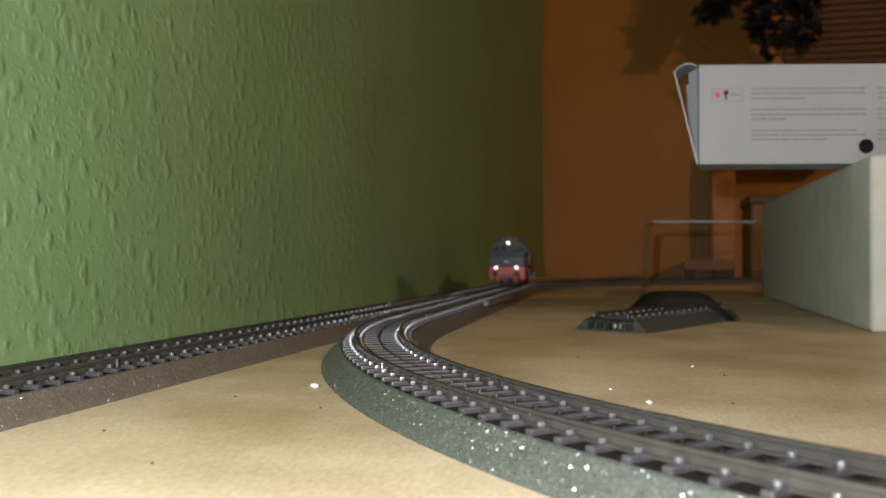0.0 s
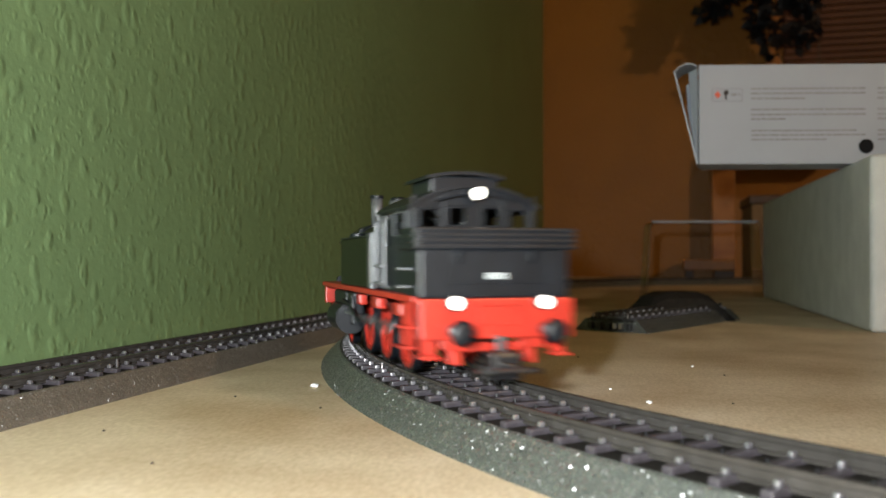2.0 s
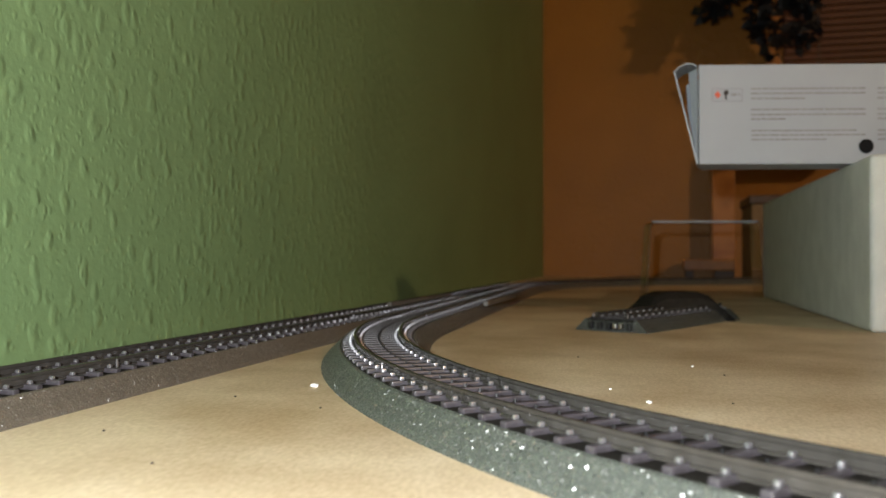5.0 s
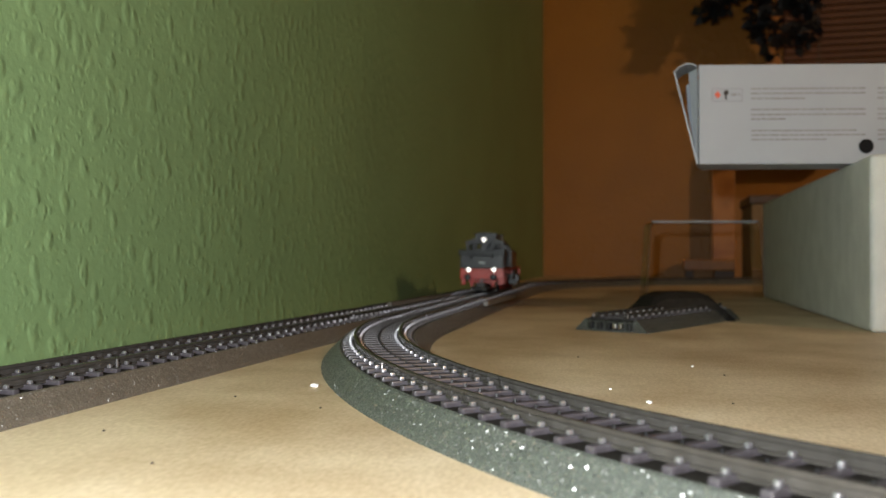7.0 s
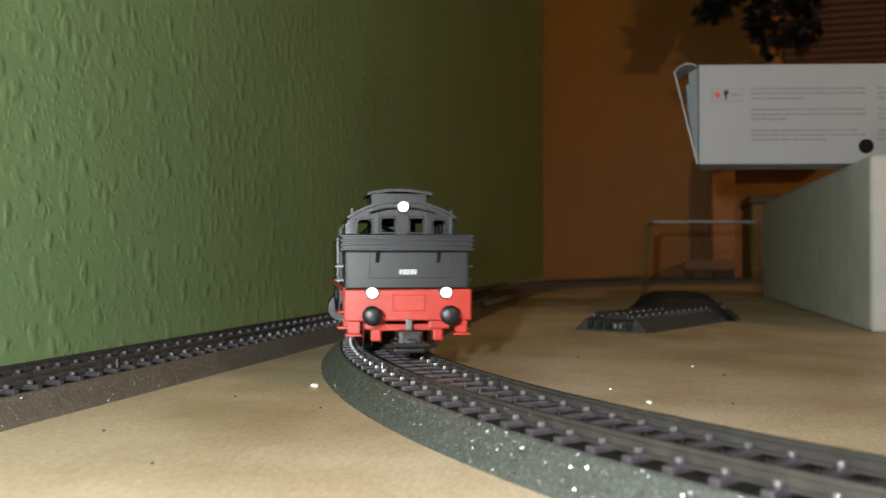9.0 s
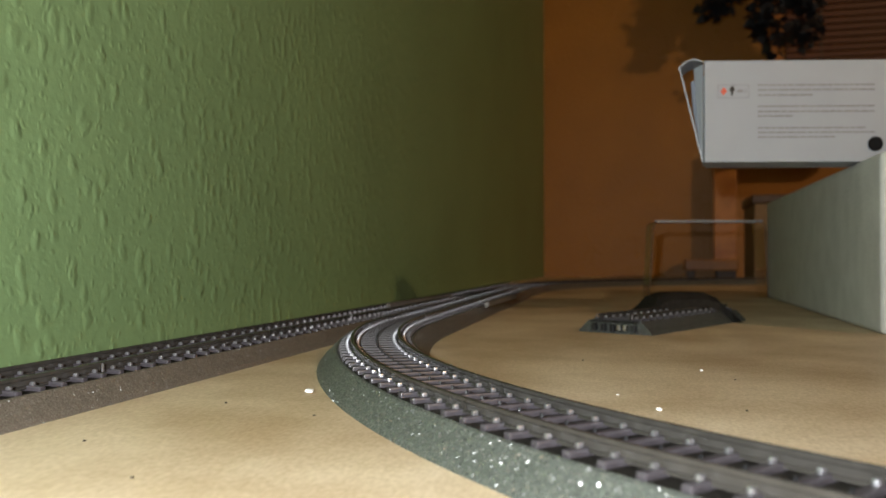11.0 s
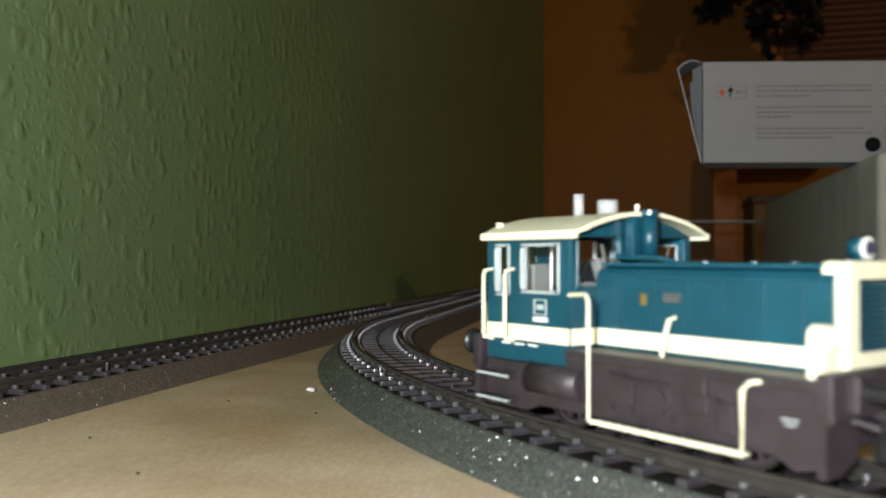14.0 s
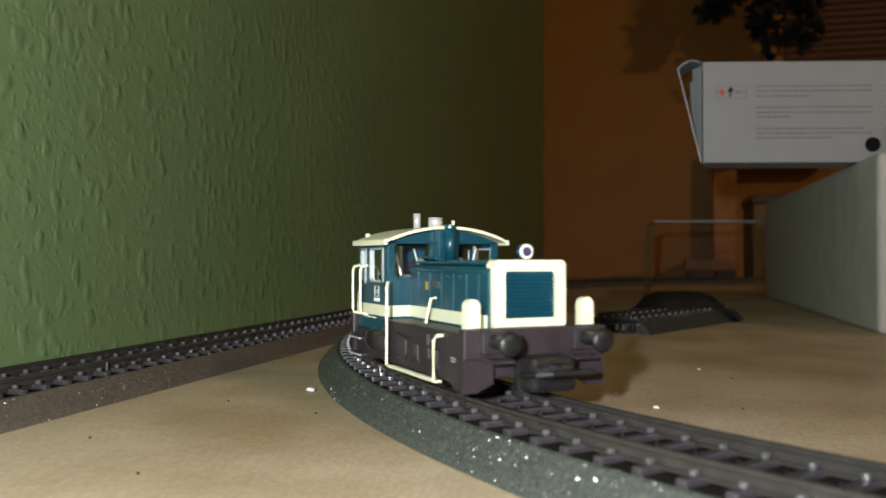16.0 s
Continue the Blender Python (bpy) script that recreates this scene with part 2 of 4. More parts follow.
def sweep(profile, spine, bm=None):
    """A closed profile of (across, up) carried along the spine's (place, side) pairs."""
    bm = bm or bmesh.new()
    rings = [[bm.verts.new(p + side * a + Vector((0, 0, z))) for a, z in profile] for p, side in spine]
    n = len(profile)
    for a, b in zip(rings, rings[1:]):
        for k in range(n):
            bm.faces.new((a[k], a[(k + 1) % n], b[(k + 1) % n], b[k]))
    bm.faces.new(rings[0][::-1]), bm.faces.new(rings[-1])
    return bm


def punched(w, h, thick, holes, bm=None, m=Matrix.Identity(4)):
    """An upright panel in x and z, with its foot at z = 0, and rectangular openings (x0, x1, z0, z1) right through it."""
    bm = bm or bmesh.new()
    xs = sorted({-w / 2, w / 2, *(v for q in holes for v in q[:2])})
    zs = sorted({0.0, h, *(v for q in holes for v in q[2:])})
    k = len(bm.verts)
    for x0, x1 in zip(xs, xs[1:]):
        for z0, z1 in zip(zs, zs[1:]):
            cx, cz = (x0 + x1) / 2, (z0 + z1) / 2
            if any(a < cx < b and c < cz < d for a, b, c, d in holes):
                continue
            box((x1 - x0, thick, z1 - z0), (cx, 0, cz), bm=bm)
    bm.verts.ensure_lookup_table()
    for v in bm.verts[k:]:
        v.co = m @ v.co
    bmesh.ops.remove_doubles(bm, verts=bm.verts[k:], dist=1e-6)
    return bm


def frame_ring(x0, x1, z0, z1, t, depth, bm=None, at=(0, 0, 0), axis="y"):
    """A thin rim round an opening."""
    bm = bm or bmesh.new()
    for sx, sz, px, pz in ((x1 - x0 + t, t, (x0 + x1) / 2, z0), (x1 - x0 + t, t, (x0 + x1) / 2, z1), (t, z1 - z0 + t, x0, (z0 + z1) / 2), (t, z1 - z0 + t, x1, (z0 + z1) / 2)):
        if axis == "y":
            box((sx, depth, sz), (at[0] + px, at[1], at[2] + pz), t * 0.25, bm, seg=1)
        else:
            box((depth, sx, sz), (at[0], at[1] + px, at[2] + pz), t * 0.25, bm, seg=1)
    return bm


def arc_outline(half, z_edge, z_mid, n=14):
    """The curve of a roof seen from its end, from right to left."""
    rise = z_mid - z_edge
    r = (half * half + rise * rise) / (2 * rise)
    out = []
    for i in range(n + 1):
        x = half - 2 * half * i / n
        out.append((x, z_mid - r + math.sqrt(r * r - x * x)))
    return out

# ---- the room ----
def slab(name, a0, a1, c0, c1, z0, z1, mat, label, category):
    """A block of the room, square to the green wall."""
    ob = part(name, box((c1 - c0, a1 - a0, z1 - z0)), mat)
    mid = plan((a0 + a1) / 2, (c0 + c1) / 2, (z0 + z1) / 2)
    ob.matrix_world = pose(*mid, 0, 0, -WALL_TURN)
    return tagged(ob, label, category, kind="structure")


slab("wall_west", -4.2, BACK_A, WALL_C - 0.15, WALL_C, -0.75, 1.75, GREEN_WALL, "green painted woodchip wallpaper wall beside the tracks", "wall")
slab("wall_north", BACK_A, BACK_A + 0.15, WALL_C - 0.15, 3.6, -0.75, 1.75, ORANGE_WALL, "orange painted wall behind the layout board", "wall")
slab("wall_east", -4.2, BACK_A, 3.6, 3.75, -0.75, 1.75, PLAIN_WALL, "plain wall that closes the room", "wall")
slab("wall_south", -4.35, -4.2, WALL_C - 0.15, 3.75, -0.75, 1.75, PLAIN_WALL, "plain wall behind the camera", "wall")
slab("floor", -4.35, BACK_A + 0.15, WALL_C - 0.15, 3.75, -0.85, -0.75, DARK_WOOD, "dark wooden room floor below the board", "floor")
slab("ceiling", -4.35, BACK_A + 0.15, WALL_C - 0.15, 3.75, 1.75, 1.85, PLAIN_WALL, "plain ceiling above the room", "ceiling")
slab("layout_board", -0.55, BACK_A - 0.002, WALL_C + 0.002, 1.0, -0.022, 0.0, BOARD, "raw plywood layout board under the tracks", "board")

# ---- the tracks ----
BED_SHAPE = ((-0.020, 0.0), (0.020, 0.0), (0.0188, 0.0016), (0.0143, 0.0060), (0.0136, 0.0063), (0.0130, 0.0059), (-0.0130, 0.0059), (-0.0136, 0.0063), (-0.0143, 0.0060), (-0.0188, 0.0016))
RAIL_SHAPE = ((-0.0008, 0.0066), (0.0008, 0.0066), (0.0008, 0.0070), (0.0003, 0.0073), (0.0003, 0.0084), (0.0005, 0.0088), (0.0005, 0.0094), (0.0003, 0.0095),
              (-0.0003, 0.0095), (-0.0005, 0.0094), (-0.0005, 0.0088), (-0.0003, 0.0084), (-0.0003, 0.0073), (-0.0008, 0.0070))
PITCH = 0.0075


def spine_of(line, s0, s1, step=0.006):
    k = max(2, round(abs(s1 - s0) / step))
    out = []
    for i in range(k + 1):
        s = s0 + (s1 - s0) * i / k
        d = (line(s + 0.0004) - line(s - 0.0004)).normalized()
        out.append((line(s), Vector((d.y, -d.x, 0))))
    return out


def small_mesh(bm, mat, name):
    bmesh.ops.recalc_face_normals(bm, faces=bm.faces[:])
    me = bpy.data.meshes.new(name)
    bm.to_mesh(me)
    bm.free()
    me.materials.append(mat)
    return me


SLEEPER_MESH = small_mesh(box((0.0258, 0.0020, 0.0020), (0, 0, 0.0063), 0.0005, seg=2), SLEEPER, "sleeper")
_b = bmesh.new()
for _x in (-GAUGE / 2 - 0.0017, -GAUGE / 2 + 0.0017, GAUGE / 2 - 0.0017, GAUGE / 2 + 0.0017):
    box((0.0013, 0.0010, 0.0012), (_x, 0, 0.0076), 0.00038, _b, seg=2)
CHAIR_MESH = small_mesh(_b, CHAIR, "rail_chair")
STUD_MESH = small_mesh(rod(0.00035, 0.0012, (0, 0, 0.0074), n=6), BLACK, "contact_stud")


def track_section(line, s0, s1, single, label, drop=0.0, bed=BED):
    """A piece of set track: grained plastic bed, two rails, sleepers with bright rail chairs, and centre studs."""
    spine = spine_of(line, s0 + 0.00003, s1 - 0.00003)
    thing = empty("track_section")
    part("roadbed", sweep(BED_SHAPE, spine), bed, thing, "grained dark plastic roadbed")
    # separate strip whose dark colour stands for shade between the rails
    part("ballast_top", sweep(((-0.0128, 0.0050), (0.0128, 0.0050), (0.0128, 0.0061), (-0.0128, 0.0061)), spine), BED_TOP, thing, "ballast between the rails, darkened with their painted shade")
    for side in (-1, 1):
        part("rail", sweep([(a + side * GAUGE / 2, z) for a, z in RAIL_SHAPE], spine), RAIL, thing, "browned metal rail")
    n = int(abs(s1 - s0) / PITCH)
    rest = {"sleeper": [], "rail_chair": [], "contact_stud": []}
    for i in range(n):
        s = s0 + (s1 - s0) * (i + 0.5) / n
        d = (line(s + 0.0004) - line(s - 0.0004)).normalized()
        m = Matrix.Translation(line(s)) @ pose(0, 0, 0, 0, 0, math.degrees(math.atan2(-d.x, d.y)))
        for me, key in ((SLEEPER_MESH, "sleeper"), (CHAIR_MESH, "rail_chair"), (STUD_MESH, "contact_stud")):
            if single and key == "sleeper":
                ob = new(key, me)
                ob.parent, ob.matrix_basis = thing, m
            else:
                rest[key].append((me, m))
    for key, items in rest.items():
        if not items:
            continue
        bm = bmesh.new()
        for me, m in items:
            k = len(bm.verts)
            bm.from_mesh(me)
            bm.verts.ensure_lookup_table()
            for v in bm.verts[k:]:
                v.co = m @ v.co
        ob = part(key, bm, items[0][0].materials[0], thing)
        ob["kind"] = "stuff"
    # bright joiners on the rails at the end of the section
    for side in (-1, 1):
        ob = part("rail_joiner", box((0.0006, 0.0009, 0.0024), (0, 0, 0.0081), 0.0002, seg=1), CHAIR, thing, "bright rail joiner")
        at, across = spine[0]
        ob.matrix_basis = Matrix.Translation(at + across * side * (GAUGE / 2 + 0.0013))
    thing.location.z = -drop
    return tagged(thing, label, "track", "sections of model track")


def wall_line(s):
    return plan(s, -0.020)


ARC = radians(30) * R1
for k in range(-3, 6):
    step = LINE / 3 if k < 0 else ARC
    track_section(loop, k * step, (k + 1) * step, k < 4, "dark grey plastic model track section on the plywood board")
for k in range(3):
    s0 = math.pi * R1 + k * LINE / 3
    track_section(loop, s0, s0 + LINE / 3, False, "straight dark grey model track section on the plywood board")
for k in range(6):
    s0 = math.pi * R1 + LINE + k * ARC
    track_section(loop, s0, s0 + ARC, False, "curved dark grey model track section near the orange wall")
for k in range(7):
    a0 = -0.327 + k * 0.188
    track_section(wall_line, a0, a0 + 0.188, 2 <= k < 5, "straight dark model track section along the green wall", 0.0004, BED_WARM_LIT)
track_section(siding, SIDE_S + 0.04, SIDE_S + 0.32, False, "straight siding of dark grey model track", 0.0003)


def guard_rail(p, q):
    """A worn bright bar of the turnout, lying between the running rails."""
    p, q = Vector(p), Vector(q)
    d = q - p
    ob = part("guard_rail", box((0.0030, d.length, 0.0034), (0, 0, 0.0017), 0.0005, seg=1), LIGHT_STEEL)
    ob.matrix_world = pose(*((p + q) / 2), 0, 0, math.degrees(math.atan2(-d.x, d.y)))
    return tagged(ob, "worn light grey guard rail of the turnout", "rail", "guard rails of the turnout")


LIGHT_STEEL = material("worn_light_steel", (0.14, 0.135, 0.13), 0.5, 0.2, spread=0.2, scale=200)
guard_rail((0.0270, 0.530, 0.0062), (0.0540, 0.640, 0.0062))
guard_rail((-0.0335, 0.520, 0.0058), (0.0050, 0.640, 0.0058))


# ---- things on and behind the board ----
def stand(ob, place, turn):
    ob.matrix_world = pose(*place, 0, 0, turn)
    return ob


def foam_block():
    """The white foam packing case: one block with softly worn edges."""
    e = empty("foam_case")
    w, d, h = 0.17, 0.385, 0.088
    part("body", box((w, d, h), (w / 2, d / 2, h / 2), 0.0035, seg=4), STYRO, e, "", True)
    tagged(e, "off-white foam packing case lying on the plywood board", "packing case")
    return stand(e, (0.2095, 0.410, 0), -13.56)


def carton():
    """A printed white carton, its end open with the flaps hanging out."""
    e = empty("carton")
    L, D, H, t = 0.26, 0.028, 0.0546, 0.0007
    front = part("front_panel", box((L, t, H), (L / 2, 0, H / 2), 0.0003, seg=1), CARD, e, "white printed card panel")
    part("back_panel", box((L - 0.0085, t, H), (L / 2 + 0.0042, D, H / 2), 0.0003, seg=1), CARD, e)
    skew = [(0.0002, t), (L, t), (L, D - t), (0.0082, D - t)]
    part("bottom_panel", prism(skew, t, "z", (0, 0, t / 2)), CARD, e)
    part("top_panel", prism(skew, t, "z", (0, 0, H - t / 2)), CARD, e)
    # the end flap leans out from the foot of the open end; its tuck lip curls back over the top
    part("end_flap", prism([(0.0, 0.0003), (-0.0122, 0.0522), (-0.0129, 0.0520), (-0.0008, 0.0)], D - 0.004, "y", (-0.0004, D / 2 - 0.002, 0)), CARD, e, "white end flap leaning open").matrix_basis = pose(0, 0, 0, 0, 0, -17)
    lip = [(-0.0126, 0.0522), (-0.0100, 0.0549), (-0.0062, 0.0564), (-0.0030, 0.0560), (-0.0006, 0.0546)]
    part("tuck_lip", prism(lip + [(x + 0.0002, z - t) for x, z in lip[::-1]], D - 0.006, "y", (-0.0004, D / 2 - 0.002, 0)), CARD, e, "curled tuck lip").matrix_basis = pose(0, 0, 0, 0, 0, -17)
    dust = part("dust_flap", prism([(0.0, 0.0020), (0.0, H - 0.002), (-0.0080, H - 0.0060), (-0.0070, H * 0.60), (-0.0020, 0.0060)], t, "y"), CARD, e, "folded dust flap")
    dust.matrix_basis = pose(0.0078, D - 0.001, 0, 0, 0, 6)
    front_flap = part("dust_flap", prism([(0.0, 0.0020), (0.0, H - 0.002), (-0.0065, H - 0.0030), (-0.0020, 0.0080)], t, "y"), CARD, e, "folded dust flap")
    front_flap.matrix_basis = pose(-0.0006, 0.0006, 0, 0, 0, -62)
    # warning sign and lines of small print, too small to read
    part("sign_frame", frame_ring(0.0072, 0.0235, 0.0345, 0.0414, 0.0003, 0.0002, at=(0, -0.00045, 0)), PRINT, front)
    part("sign_red", prism([(0.0085, 0.038), (0.0102, 0.0402), (0.0119, 0.038), (0.0102, 0.0358)], 0.0002, "y", (0, -0.00045, 0)), RED_PRINT, front)
    part("sign_figure", prism([(0.0142, 0.0355), (0.0150, 0.0355), (0.0152, 0.038), (0.0162, 0.0385), (0.0158, 0.0400), (0.0148, 0.0408), (0.0138, 0.0400), (0.0132, 0.0385), (0.0142, 0.038)], 0.0002, "y", (0, -0.00045, 0)), BLACK, front)
    for x, w in ((0.0180, 0.0012), (0.0196, 0.0016), (0.0219, 0.0007)):
        part("sign_bar", box((w, 0.0002, 0.0016), (x, -0.00045, 0.0381)), PRINT, front)
    rnd = random.Random(4)
    for col in (0, 1):
        for z, n in ((0.0412, 1.0), (0.0386, 1.0), (0.0358, 0.47), (0.0298, 1.0), (0.0270, 1.0), (0.0246, 0.3), (0.0182, 0.92), (0.0158, 1.0), (0.0133, 0.66)):
            x, end = 0.0283 + col * 0.068, 0.0283 + col * 0.068 + 0.0615 * n
            while x < end - 0.001:
                w = min(rnd.uniform(0.0018, 0.0058), end - x)
                part("print_bar", box((w, 0.0002, 0.0009), (x + w / 2, -0.00045, z)), PRINT, front)
                x += w + 0.0006
    part("seal", rod(0.0039, 0.0009, (0.0900, -0.0007, 0.0094), "y", n=28), material("matte_black", (0.006, 0.006, 0.007), 0.85, gloss=0.2), e, "round black seal")
    tagged(e, "white printed carton with open end flaps on the foam case", "carton")
    return stand(e, (0.1404, 0.4585, 0.0882), -2.0)


def clear_cover():
    """An upturned clear plastic tray: thin walls that lean in a little, a flat lid and a cloudy rim."""
    e = empty("plastic_cover")
    w, d, h, t = 0.107, 0.030, 0.069, 0.00035
    part("lid", box((w - 0.010, d, t * 2), (w / 2, d / 2, h), 0.0003, seg=1), CLEAR, e)
    for side in (-1, 1):
        o = [(0.0, 0.0), (0.0036, h - 0.0050), (0.0044, h - 0.0015), (0.0060, h)]
        o = [(side * (x - w / 2), z) for x, z in o] + [(side * (x - w / 2 + t), z - 0.0001) for x, z in o[::-1]]
        part("wall", prism(o, d, "y", (w / 2, d / 2, 0)), CLEAR, e)
        part("edge", pipe([(w / 2 + side * (-w / 2 + 0.0002), 0.0, 0.001), (w / 2 + side * (-w / 2 + 0.0037), 0.0, h - 0.0050), (w / 2 + side * (-w / 2 + 0.0058), 0.0, h - 0.0003)], 0.0004), CLOUDY, e, "cloudy plastic edge")
    part("rim", box((w - 0.011, 0.0020, 0.0018), (w / 2, 0.001, h + 0.0008), 0.0005), CARD, e, "cloudy white rim")
    tagged(e, "clear plastic packing cover standing on the plywood board", "plastic cover")
    return stand(e, (0.186, 0.765, 0), -2)


def loose_track():
    """A short straight of track with its plug end towards the camera, and a ballast ramp lying behind it."""
    a, b = Vector((0.0835, 0.418, 0)), Vector((0.163, 0.515, 0))
    d = (b - a).normalized()

    def line(s):
        return a + d * s
    # its bed colour is darkened for the shade it lies in
    t = track_section(line, 0.0, 0.125, True, "loose piece of dark grey model track lying on the board", bed=BED_SHADED)
    for c, z, n in ((-0.010, 0.0030, 1), (-0.005, 0.0030, 1), (0.0, 0.0028, 1), (0.0045, 0.0030, 1), (0.011, 0.0028, 1)):
        q = a + Vector((d.y, -d.x, 0)) * c
        ob = part("plug", box((0.0022, 0.0035, 0.0036), (0, 0, z), 0.0004), BLACK, t)
        ob.matrix_basis = Matrix.Translation(q - d * 0.0012) @ pose(0, 0, 0, 0, 0, math.degrees(math.atan2(-d.x, d.y)))
    for c in (0.0040, 0.0072):
        q = a + Vector((d.y, -d.x, 0)) * c
        ob = part("contact", box((0.0018, 0.003, 0.0026), (0, 0, 0.0032), 0.0004), BRIGHT, t, "bright contact spring")
        ob.matrix_basis = Matrix.Translation(q - d * 0.0024) @ pose(0, 0, 0, 0, 0, math.degrees(math.atan2(-d.x, d.y)))
    return t


def ballast_ramp():
    """A dark moulded ramp with sloping sides and a ridged top."""
    e = empty("ballast_ramp")
    bm = bmesh.new()
    prof = ((0.0, 0.0), (0.012, 0.0085), (0.020, 0.0150), (0.032, 0.0178), (0.062, 0.0178), (0.074, 0.0148), (0.084, 0.0080), (0.092, 0.0))
    rows = []
    for x, z in prof:
        rows.append([bm.verts.new((x, y * (1 - 0.25 * z / 0.018), z * k)) for y, k in ((-0.021, 0.0), (-0.017, 0.78), (-0.011, 1.0), (0.011, 1.0), (0.017, 0.78), (0.021, 0.0))])
    for p, q in zip(rows, rows[1:]):
        for i in range(5):
            bm.faces.new((p[i], p[i + 1], q[i + 1], q[i]))
    bmesh.ops.remove_doubles(bm, verts=bm.verts[:], dist=1e-5)
    part("moulding", bm, BED_TOP, e, "dark grained plastic moulding")
    stand(e, (0.108, 0.492, 0), 12)
    tagged(e, "dark grey plastic ballast ramp behind the loose track", "track part")
    e.scale = (0.66, 1.0, 0.95)
    return e


CRUMB = material("white_foam_crumb", (0.8, 0.8, 0.78), 0.7)


def crumb(x, y, r, label):
    rnd = random.Random(int(abs(x) * 9000))
    bm = bmesh.new()
    bmesh.ops.create_icosphere(bm, subdivisions=1, radius=r)
    for v in bm.verts:
        v.co *= rnd.uniform(0.75, 1.15)
        v.co.z = max(-r * 0.5, v.co.z * 0.6)
    ob = part("crumb", bm, CRUMB)
    ob.location = (x, y, r * 0.5)
    return tagged(ob, label, "crumb", "crumbs on the board")


def pine_stand():
    """A low pine stand before the orange wall: a foot on two blocks, an upright and a top rail."""
    e = empty("pine_stand")
    part("foot", box((0.100, 0.05, 0.022), (-0.005, 0, 0.026), 0.002), WARM_WOOD, e)
    part("block", box((0.037, 0.04, 0.015), (0.024, 0, 0.0075), 0.001), DARK_WOOD, e)
    part("block", box((0.015, 0.04, 0.015), (-0.043, 0, 0.0075), 0.001), DARK_WOOD, e)
    part("upright", box((0.044, 0.022, 0.185), (0.023, 0, 0.129), 0.002), WARM_WOOD, e)
    part("top_rail", box((0.207, 0.05, 0.049), (0.116, 0, 0.244), 0.003), WARM_WOOD, e)
    part("knob", rod(0.005, 0.012, (0.027, -0.0310, 0.224), "y"), BRIGHT, e)
    tagged(e, "low varnished pine stand against the orange wall", "wooden stand")
    stand(e, (0.4925, 1.536, 0), -WALL_TURN)
    e.scale = (0.91, 0.91, 0.91)
    return e


def brown_box():
    e = empty("cardboard_box")
    part("body", box((0.17, 0.14, 0.112), (0.085, 0.07, 0.056), 0.002), material("brown_card", (0.20, 0.125, 0.06), 0.75, spread=0.1, scale=50), e)
    part("lid", box((0.176, 0.146, 0.012), (0.085, 0.07, 0.1185), 0.002), DARK_WOOD, e, "dark lid")
    tagged(e, "brown cardboard box with a dark lid near the back wall", "box")
    return stand(e, (0.432, 1.17, 0), -WALL_TURN)


def slat_blind():
    """A brown slatted blind on the orange wall."""
    e = empty("slatted_blind")
    brown = wood("reddish_cane", (0.17, 0.052, 0.018), (0.09, 0.028, 0.011), 0.5)
    part("stile", box((0.026, 0.012, 0.62), (0.013, 0, 0.31), 0.002), WARM_WOOD, e, "lighter pine side strip")
    slat = None
    for i in range(50):
        ob = part("slat", box((0.56, 0.007, 0.0098), (0.31, 0, 0.006 + i * 0.0122), 0.001, seg=1), brown, e) if slat is None else new("slat", slat)
        if slat is None:
            slat = ob.data
        else:
            ob.parent, ob.location = e, (0, 0, i * 0.0122)
    for x in (0.09, 0.30, 0.52):
        part("cord", box((0.003, 0.010, 0.62), (x, 0, 0.31)), DARK_WOOD, e)
    tagged(e, "reddish brown slatted blind hanging on the orange wall", "blind")
    p = plan(BACK_A - 0.010, 0.0)
    k = (0.597 - p.x) / N.x
    q = p + N * k
    return stand(e, (q.x, q.y, 0.385), -WALL_TURN)


def hanging_plant():
    """A dark trailing plant in a pot hung from the ceiling."""
    e = empty("hanging_plant")
    pot = part("pot", rod(0.055, 0.10, (0, 0, 0.14), r2=0.075, n=30), DARK_WOOD, e, "dark plant pot")
    for k in range(3):
        a = k * 2.094
        part("cord", pipe([(0.07 * math.cos(a), 0.07 * math.sin(a), 0.185), (0.0, 0.0, 0.6), (0, 0, 1.24)], 0.0012), BLACK, pot)
    rnd = random.Random(11)
    bm = bmesh.new()
    for k in range(46):
        if k % 5 < 2:
            end = Vector((-0.094 + rnd.uniform(-0.018, 0.018), rnd.uniform(-0.04, 0.04), rnd.uniform(0.012, 0.11)))
        else:
            end = Vector((0.020 + rnd.uniform(-0.036, 0.036), rnd.uniform(-0.06, 0.06), rnd.uniform(-0.035, 0.09)))
        for i in range(1, 9):
            f = i / 8
            p = Vector((end.x * f ** 0.6, end.y * f ** 0.6, 0.19 + 0.03 * math.sin(f * 3.1) + (end.z - 0.19) * f ** 1.6))
            for _ in range(9):
                w = rnd.uniform(0.008, 0.017)
                m = Matrix.Translation(p + Vector([rnd.uniform(-0.013, 0.013) for _ in range(3)])) @ Euler([rnd.uniform(-1.2, 1.2), rnd.uniform(-1.2, 1.2), rnd.uniform(0, 6.28)]).to_matrix().to_4x4()
                vs = [bm.verts.new(m @ Vector(v)) for v in ((0, 0, 0), (w * 0.55, w * 0.5, 0.002), (w * 0.45, w * 1.1, 0), (0, w * 1.7, -0.004), (-w * 0.45, w * 1.1, 0), (-w * 0.55, w * 0.5, 0.002))]
                bm.faces.new(vs)
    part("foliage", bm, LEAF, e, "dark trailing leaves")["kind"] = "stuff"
    tagged(e, "dark trailing pot plant hanging before the orange wall", "plant")
    return stand(e, (0.560, 1.42, 0.435), 0)


